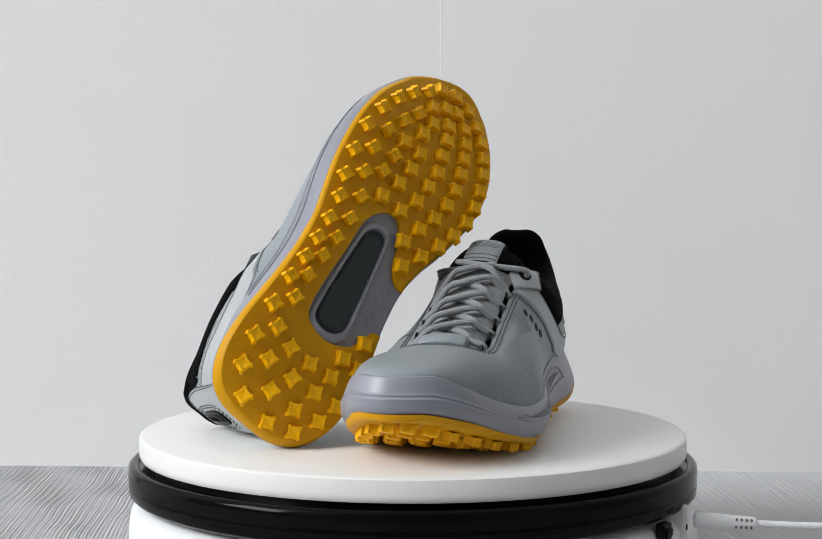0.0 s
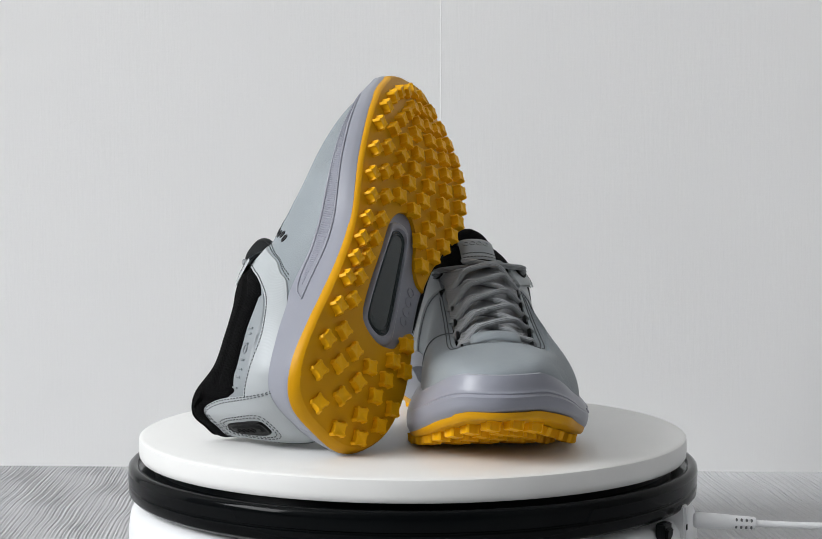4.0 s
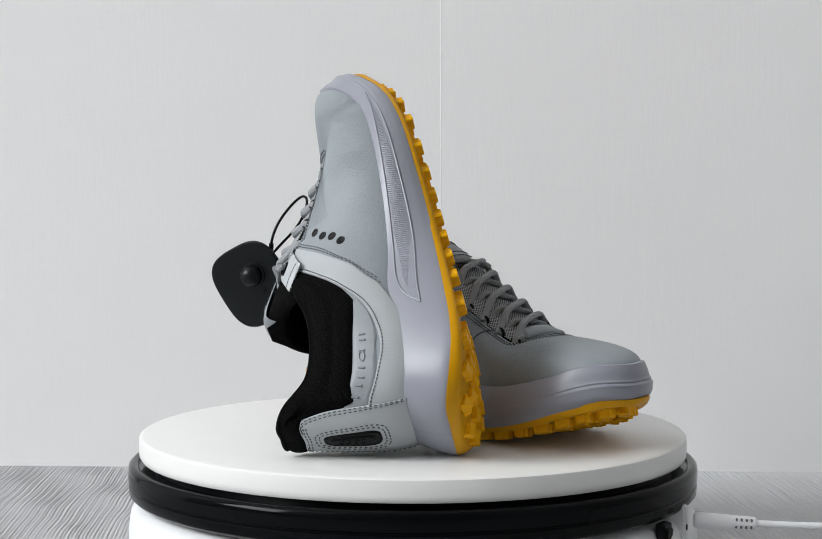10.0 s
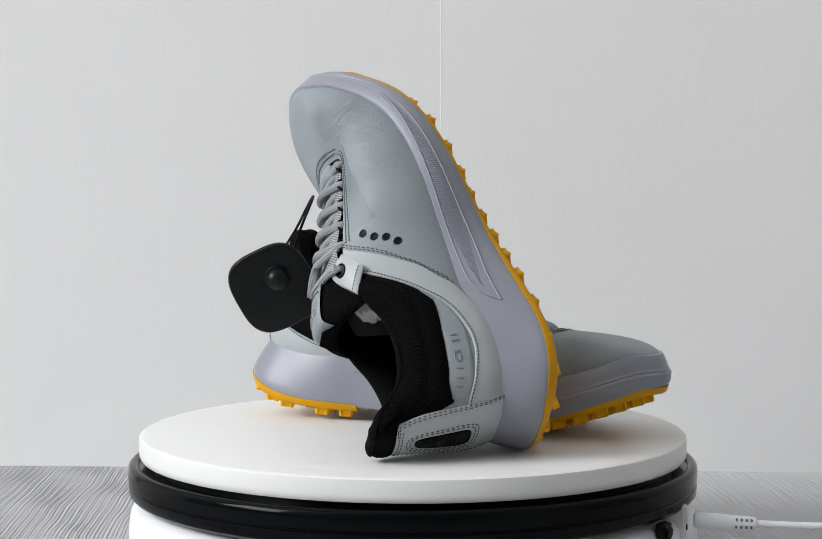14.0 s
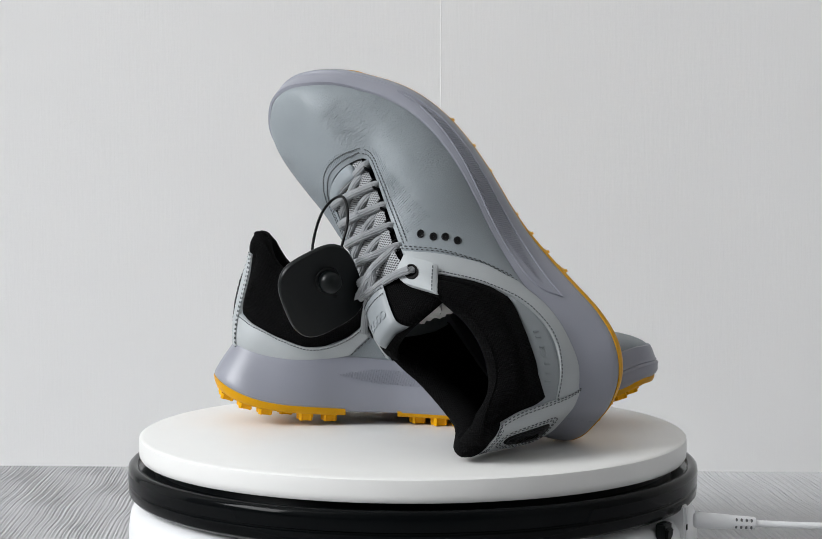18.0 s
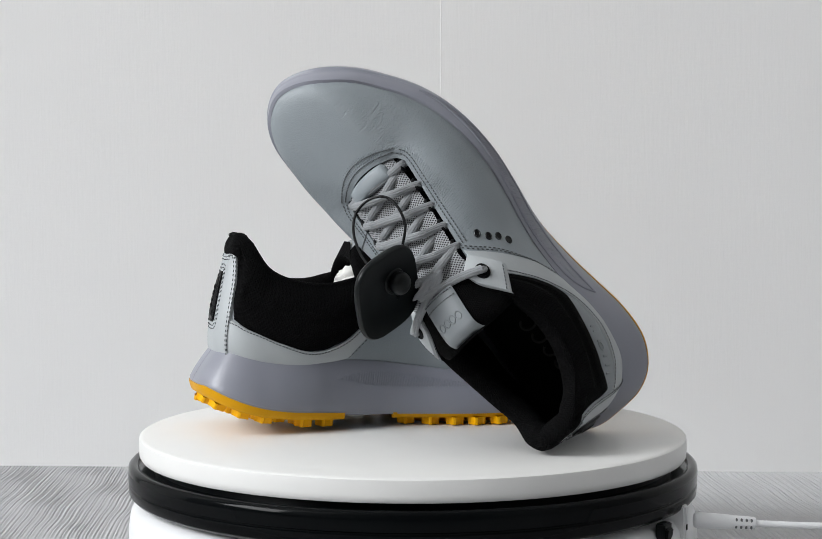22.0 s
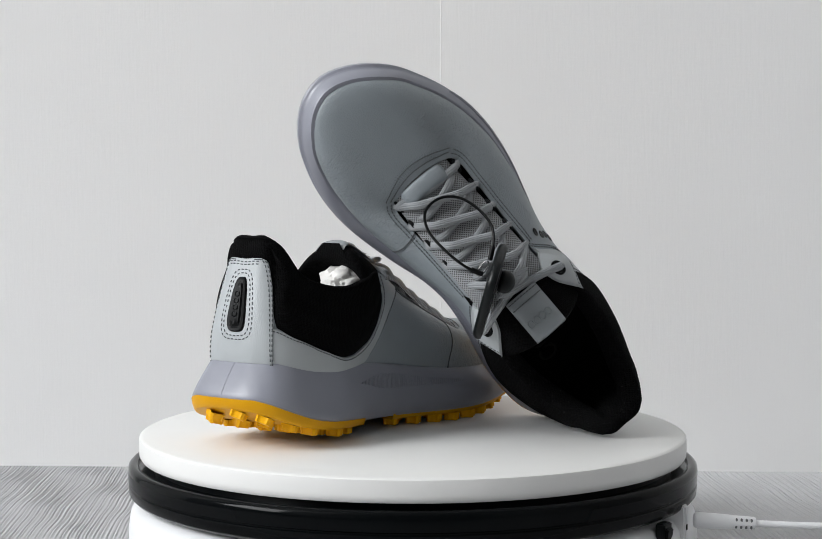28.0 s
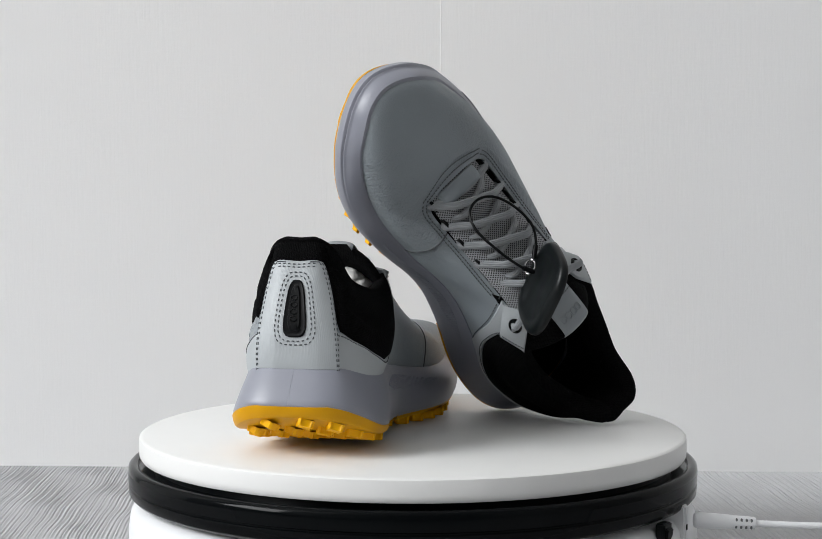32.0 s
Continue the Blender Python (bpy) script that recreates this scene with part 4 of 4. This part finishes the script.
def build_inside(shoe, side):
    s = np.linspace(0, 36, 121)[:-1]
    p, n = ring(s)
    q = p - n * 6
    low = sheet([tuple(x) for x in q], lambda y: 27 + 8 * np.clip((60 - y) / 60, 0, 1) + 17 * np.clip((y - 215) / 70, 0, 1), 8)
    insole = part("insole", side(low[0]), low[1], INSOLE, shoe, "black insole with a faint grey mark")
    chunks = []
    for k in range(4):
        aa = np.linspace(0.5 if k < 3 else 0, 2 * math.pi - (0.5 if k < 3 else 0.6), 20)
        y0 = 71 - k * 11.3
        z0 = 27.0 + 8 * max(0, (60 - y0) / 60)
        q = np.stack([-5.5 + 6.2 * np.sin(aa), y0 + 4.6 * np.cos(aa), np.full_like(aa, z0 + 0.5)], -1)
        chunks.append(tube(side(q), 0.9 * MM, 5, 0.5))
    for chunk in chunks:
        part("printed_mark", *chunk, PRINT, insole)


def build_shoe(name, label, sign, m):
    shoe = thing(name, label, "shoe", m, group="pair of golf shoes")
    side = Side(sign)
    build_sole(shoe, side)
    build_upper(shoe, side)
    build_tongue(shoe, side)
    build_laces(shoe, side)
    build_inside(shoe, side)
    return shoe


# the right shoe stands on its heel and leans, the left one stands on its sole
POSE_RIGHT = Matrix(((-0.71420, 0.44702, -0.53861, -0.08148), (-0.26462, 0.53995, 0.79902, -0.11082), (0.64800, 0.71318, -0.26734, 0.03279), (0, 0, 0, 1)))
POSE_LEFT = Matrix(((-0.95319, -0.30237, 0, 0.0808), (0.30237, -0.95319, 0, 0.10965), (0, 0, 1, 0.001), (0, 0, 0, 1)))
right_shoe = build_shoe("golf_shoe", "grey leather golf shoe standing on its heel, leaning, yellow studded sole", 1, POSE_RIGHT)
left_shoe = build_shoe("golf_shoe", "grey leather golf shoe standing flat on its yellow studs", -1, POSE_LEFT)

# ================= turntable =================
R = 0.1806
CENTRE_X = 0.0026   # middle of the turntable


def build_platter(base):
    prof = [(0.02, -0.0148), (R - 0.004, -0.0148), (R - 0.0012, -0.0142), (R - 0.0002, -0.0125), (R, -0.010), (R, -0.003), (R - 0.0003, -0.0012), (R - 0.0012, -0.0006), (R - 0.0025, 0.0)]
    ob = part("platter", *lathe(prof, 160), WHITE_DISC, base, "thick round white plastic platter")
    ob.matrix_basis = pose(0, 0, -ZT)
    return ob


def build_turntable():
    ob = thing("turntable", "round white and black motorised display turntable on the cloth", "turntable", pose(CENTRE_X, 0, ZT))
    h = -ZT
    band = [(0.150, h - 0.040), (0.1800, h - 0.0395), (0.1850, h - 0.0385), (0.1872, h - 0.036), (0.1875, h - 0.031), (0.1866, h - 0.0302), (0.1866, h - 0.0296), (0.1876, h - 0.0288),
            (0.1878, h - 0.0225), (0.1874, h - 0.0195), (0.1858, h - 0.0178), (0.1838, h - 0.0172), (0.1815, h - 0.0180), (0.1805, h - 0.020), (0.150, h - 0.0215)]
    part("black_band", *lathe(band, 160), BLACK_BAND, ob, "glossy black grooved band")
    neck = [(0.155, h - 0.0222), (0.170, h - 0.0222), (0.1705, h - 0.0145), (0.150, h - 0.0138)]
    part("bearing_ring", *lathe(neck, 96), BLACK_MATT, ob)
    body = [(0.165, 0.0), (0.184, 0.0), (0.1868, 0.003), (0.1875, 0.010), (0.1875, 0.036), (0.1862, 0.045), (0.182, 0.051), (0.174, 0.0545), (0.150, 0.0555)]
    part("body", *lathe(body, 160), WHITE_BODY, ob, "white plastic body")
    inner = [(0.150, 0.0), (0.1745, 0.0), (0.1745, h - 0.0405), (0.150, h - 0.0402)]
    part("drum", *lathe(inner, 128), WHITE_BODY, ob)
    return ob


turntable = build_turntable()
platter = build_platter(turntable)


# ================= table, walls, room =================
def structure(name, chunks, material, label, smooth=False):
    return tagged(part(name, *joined(chunks), material, None, "", smooth), label, name.split("_")[0], kind="structure")


def build_cloth():
    """Embossed cloth on the table: fine wavy ridges."""
    x0, x1, y0, y1 = -0.50, 0.50, 0.0, WALL_Y + 0.02
    nx, ny = 1900, 120
    X, Y = np.meshgrid(np.linspace(x0, x1, nx), np.linspace(y0, y1, ny), indexing="xy")
    wob = 0.0011 * np.sin(Y * 22 + X * 9) + 0.0006 * np.sin(Y * 47 - X * 31 + 1.3) + 0.0003 * np.sin(Y * 90 + X * 57)
    ph = X + 0.06 * Y + wob
    Z = 0.00042 * np.sin(2 * math.pi * ph / 0.0029 + 1.4 * np.sin(Y * 13 + X * 160)) * (0.75 + 0.25 * np.sin(Y * 40 + X * 90))
    Z += 0.00016 * np.sin(2 * math.pi * ph / 0.0019 + 0.8 * np.sin(Y * 30 - X * 75))
    v = np.stack([X, Y, ZT + Z], -1).reshape(-1, 3)
    return tagged(part("table_cloth", v, grid_faces(ny, nx), CLOTH, None), "grey embossed cloth with fine wavy ridges", "table cloth", kind="structure")


def build_room():
    r = ROOM
    build_cloth()
    structure("table_top", [box(-0.9, 0.95, -0.75, WALL_Y + 0.05, ZT - 0.04, ZT - 0.004)] + [box(x, x + 0.06, y, y + 0.06, r["z0"], ZT - 0.04) for x in (-0.86, 0.85) for y in (-0.71, 0.27)], CLOTH, "grey cloth-covered table top")
    # papered wall behind, in two lengths that meet at an upright seam
    for i, (a, b, d) in enumerate(((r["x0"], 0.0292, 0.0), (0.0292, r["x1"], -0.0006))):
        v, f = box(a, b, r["y1"] + d, r["y1"] + 0.12, r["z0"], r["z1"])
        v = [(x, y + SKEW * x, z) for x, y, z in v]
        structure("wall_back" if i == 0 else "wall_back_length", [(v, f)], WALLPAPER, "white wallpaper with fine upright fibres")
    v, f = tube([(0.0292, r["y1"] + SKEW * 0.0292 + 0.0002, z) for z in np.linspace(ZT, 1.2, 30)], 0.0010, 10, 1.0)
    structure("trim_seam", [([(x, r["y1"] + SKEW * 0.0292 - 0.0005 + (y - r["y1"] - SKEW * 0.0292) * 0.22, z) for x, y, z in v], f)], WALLPAPER, "raised seam between two lengths of wallpaper", True)
    # Unseen block added beside the wall, to dim its end nearest the window.
    structure("wall_pier", [box(-0.95, -0.60, 0.345, r["y1"] + 0.1, r["z0"], r["z1"])], PAINT, "unseen white block added to shade one end of the papered wall")
    w = WIN
    x = r["x0"]
    structure("wall_window", [box(x - 0.2, x, r["y0"], w["y0"], r["z0"], r["z1"]), box(x - 0.2, x, w["y1"], r["y1"] + 0.12, r["z0"], r["z1"]),
                              box(x - 0.2, x, w["y0"], w["y1"], r["z0"], w["z0"]), box(x - 0.2, x, w["y0"], w["y1"], w["z1"], r["z1"])], PAINT, "white painted wall with a window opening")
    structure("wall_side", [box(r["x1"], r["x1"] + 0.12, r["y0"], r["y1"] + 0.12, r["z0"], r["z1"])], SIDE_PAINT, "pale grey painted wall")
    structure("wall_front", [box(r["x0"], r["x1"], r["y0"] - 0.12, r["y0"], r["z0"], r["z1"])], DARK_PAINT, "dark grey painted wall")
    structure("ceiling", [box(r["x0"], r["x1"], r["y0"], r["y1"], r["z1"], r["z1"] + 0.1)], PAINT, "white ceiling")
    structure("floor", [box(r["x0"], r["x1"], r["y0"], r["y1"], r["z0"] - 0.1, r["z0"])], FLOORING, "wooden floor")


build_room()


# ================= switch, socket and lead of the turntable =================
def around(angle_deg, radius, z):
    a = radians(angle_deg)
    return Matrix.Translation((radius * math.cos(a), radius * math.sin(a), z)) @ Matrix.Rotation(a, 4, "Z")


def bevel_box(sx, sy, sz, r=0.0008):
    bm = bmesh.new()
    bmesh.ops.create_cube(bm, size=1.0)
    bmesh.ops.scale(bm, vec=(sx, sy, sz), verts=bm.verts)
    bmesh.ops.bevel(bm, geom=bm.edges[:], offset=r, segments=2, affect="EDGES")
    bm.verts.index_update()
    v = [tuple(p.co) for p in bm.verts]
    f = [tuple(p.index for p in q.verts) for q in bm.faces]
    bm.free()
    return v, f


def moved(chunk, m):
    return [tuple(m @ Vector(v)) for v in chunk[0]], chunk[1]


def build_controls(base):
    h = -ZT
    sw = part("switch", *moved(bevel_box(0.006, 0.0105, 0.019), around(-36.8, 0.1868, h - 0.0490)), BLACK_MATT, base, "small black rocker switch")
    part("rocker", *moved(bevel_box(0.004, 0.0078, 0.0135), around(-36.8, 0.1890, h - 0.0490) @ Matrix.Rotation(0.14, 4, "Y")), BLACK_RUBBER, sw)
    bar = moved(bevel_box(0.0004, 0.0028, 0.0005, 0.0001), around(-37.2, 0.1912, h - 0.0493))
    dot = [around(-35.9, 0.1912, h - 0.0493) @ Vector((0, 0.0011 * math.cos(a), 0.0015 * math.sin(a))) for a in np.linspace(0, 2 * math.pi, 13)[:-1]]
    part("switch_marks", *joined([bar, tube([tuple(p) for p in dot], 0.00025, 5, closed=True)]), WHITE_BODY, sw)
    sk = part("socket", *moved(bevel_box(0.012, 0.008, 0.024, 0.0012), around(-27.5, 0.1835, h - 0.046)), WHITE_BODY, base, "white socket block")
    part("socket_mark", *moved(bevel_box(0.0006, 0.0022, 0.0036, 0.0002), around(-27.8, 0.1897, h - 0.0475)), BLACK_MATT, sk)
    # feet under the drum
    for k in range(4):
        part("foot", *moved(lathe([(0.010, 0.0), (0.012, 0.001), (0.012, 0.003)], 20), around(45 + 90 * k, 0.12, 0.0)), BLACK_RUBBER, base)


def build_lead():
    ob = thing("power_lead", "white power lead plugged into the turntable", "cable")
    start = np.array((0.1745, -0.0905, -0.0425))
    way = np.array((0.985, 0.02, -0.062))
    way /= np.linalg.norm(way)

    def along(d):
        return start + way * d
    prof = [(0.0, 0.0040), (0.001, 0.0048), (0.012, 0.0048), (0.022, 0.0044), (0.0235, 0.0042), (0.0365, 0.0039), (0.0375, 0.0035), (0.038, 0.0020)]
    y = np.cross((0, 0, 1), way)
    y /= np.linalg.norm(y)
    z = np.cross(way, y)
    n = 24
    verts = [tuple(along(d) + r * (math.cos(2 * math.pi * k / n) * y + math.sin(2 * math.pi * k / n) * z)) for d, r in prof for k in range(n)]
    plug = part("plug", verts, grid_faces(len(prof), n, True) + [tuple(range(n)), tuple(range((len(prof) - 1) * n, len(prof) * n))], WHITE_BODY, ob, "white moulded plug")
    for k in range(4):
        for s in (-1, 1):
            m = Matrix((way, y, z)).transposed().to_4x4()
            c = along(0.0252 + 0.0031 * k) - y * 0.0033 + z * 0.0021 * s
            part("strain_slot", *moved(bevel_box(0.0013, 0.0016, 0.0020, 0.0003), Matrix.Translation(c) @ m), SLOT_GREY, plug)
    path = [along(0.037), along(0.06) + (0, 0, 0.0002), along(0.09) + (0, 0.001, 0.0008), along(0.125) + (0, 0.002, 0.001), along(0.17) + (0, 0.006, -0.006), along(0.22) + (0, 0.015, -0.022), along(0.27) + (0, 0.03, -0.0305),
            along(0.36) + (0, 0.08, -0.0255), along(0.48) + (0, 0.16, -0.0185)]
    part("cable", *tube(spline(path, np.linspace(0, len(path) - 1, 70)), 0.0021, 10), WHITE_BODY, ob)
    return ob


build_controls(turntable)
build_lead()


# ================= black tag on an elastic cord, tied to the laces of the leaning shoe =================
def build_tag():
    centre = Vector((-0.0750, 0.0757, 0.0977))
    across = Vector((0.0045, -0.0507, 0.0248)).normalized()
    up = Vector((-0.0156, -0.0025, 0.0551))
    up = (up - across * up.dot(across)).normalized()
    out = across.cross(up)
    if out.x > 0:
        out = -out
    m = Matrix((across, up, out)).transposed().to_4x4()
    m.translation = centre
    ob = thing("security_tag", "black plastic tag with a round knob hanging by an elastic cord", "tag", m)
    back = m.inverted()

    def squircle(r, z, n=64):
        pts = []
        for k in range(n):
            a = 2 * math.pi * k / n
            q = (abs(math.cos(a)) ** 3.2 + abs(math.sin(a)) ** 3.2) ** (-1 / 3.2)
            pts.append((r * 0.94 * q * math.cos(a), r * 1.0 * q * math.sin(a), z))
        return pts
    rows = [squircle(r, z) for r, z in ((0.002, -0.0030), (0.018, -0.0030), (0.0195, -0.0042), (0.0245, -0.0040), (0.0264, -0.0030), (0.0272, -0.0012), (0.0271, 0.0006), (0.0264, 0.0016), (0.0252, 0.0018), (0.012, 0.0016), (0.002, 0.0016))]
    part("plate", sum(rows, []), grid_faces(len(rows), 64, True) + [tuple(range(64)), tuple(range(640, 704))], BLACK_MATT, ob)
    knob = back @ Vector((-0.0812, 0.0722, 0.1037))
    prof = [(0.0085, 0.0012), (0.0078, 0.0024)] + [(0.0072 * math.cos(t), 0.0058 + 0.0064 * math.sin(t)) for t in np.linspace(-0.5, 1.5, 10)]
    part("knob", *moved(lathe(prof, 32), Matrix.Translation((knob.x, knob.y, 0))), BLACK_MATT, ob, "round black knob")
    part("pin_hole", *moved(lathe([(0.0012, 0.0014), (0.0012, 0.0019)], 14), Matrix.Translation((knob.x + 0.001, knob.y - 0.0125, 0))), BLACK_RUBBER, ob)
    # cord: from the plate's back, up round the laces and back, in the shoe's millimetres
    loop = [(-9, 159, 121), (-14, 168, 117), (-17, 180, 107), (-17, 192, 93), (-11, 199, 84), (0, 199, 80.5), (10, 193, 83), (15, 183, 91), (15, 172, 101), (9, 165, 108), (0, 159, 112)]
    q = spline(loop, np.linspace(0, len(loop) - 1, 80)) * MM
    q = [tuple(back @ (POSE_RIGHT @ Vector(p))) for p in q]
    part("cord", *tube(q, 0.0009, 7), BLACK_RUBBER, ob, "thin black elastic cord")
    for k in (0, -1):
        a, b = np.array(q[k]), np.array(q[6 if k == 0 else -7])
        part("ferrule", *tube([a, a * 0.8 + b * 0.2, a * 0.3 + b * 0.7, b], 0.0016, 9), BLACK_RUBBER, ob)
    c, d = np.array(q[0]), np.array(q[-1])
    mid = (c + d) / 2
    ringp = [mid + 0.5 * (c - d) * math.cos(t) + np.array((0, -0.0022, -0.0026)) * (0.8 + math.sin(t)) for t in np.linspace(0, 2 * math.pi, 21)[:-1]]
    part("wire_ring", *tube(ringp, 0.0005, 6, closed=True), STEEL, ob)
    return ob


security_tag = build_tag()


# ================= tissue paper stuffed into the shoes =================
def build_paper(pose_of, sign, seed):
    m = pose_of @ Matrix.Translation((-0.006 if sign > 0 else 0.004, 0.126 if sign > 0 else 0.114, 0.074 if sign > 0 else 0.090))
    ob = thing("tissue_paper", "crumpled white tissue paper stuffed into the shoe", "paper", m, group="tissue paper")
    rnd = random.Random(seed)
    for j in range(3):
        bm = bmesh.new()
        bmesh.ops.create_icosphere(bm, subdivisions=4, radius=1.0)
        off = Vector((rnd.uniform(0, 50), rnd.uniform(0, 50), rnd.uniform(0, 50)))
        for v in bm.verts:
            n = v.co.normalized()
            d = 0.80 + 0.42 * noise.turbulence(n * 1.1 + off, 3, True) - 0.16 * abs(noise.noise(n * 3.5 + off))
            d *= 1.0 if sign > 0 else 1.1
            v.co = Vector((n.x * 0.014 * d + (j - 1) * 0.006, n.y * 0.021 * d - j * 0.005, n.z * 0.013 * d + (j == 1) * 0.005))
        bm.verts.index_update()
        vs, fs = [tuple(v.co) for v in bm.verts], [tuple(v.index for v in f.verts) for f in bm.faces]
        bm.free()
        part("paper_wad", vs, fs, PAPER, ob)
    return ob


papers = [build_paper(POSE_RIGHT, 1, 3), build_paper(POSE_LEFT, -1, 8)]


# ================= motion: the platter turns and carries all that stands on it =================
def angle(t):
    return 0.1008 * t


def motions():
    times = [k for k in range(0, 33)]
    for ob in CARRIED:
        m = ob.matrix_basis.copy()
        axis = pose(0 if ob.parent else CENTRE_X, 0, 0)
        walk(ob, [(t, axis @ Matrix.Rotation(angle(t), 4, "Z") @ m) for t in times])


CARRIED = [platter, right_shoe, left_shoe, security_tag, *papers]
motions()
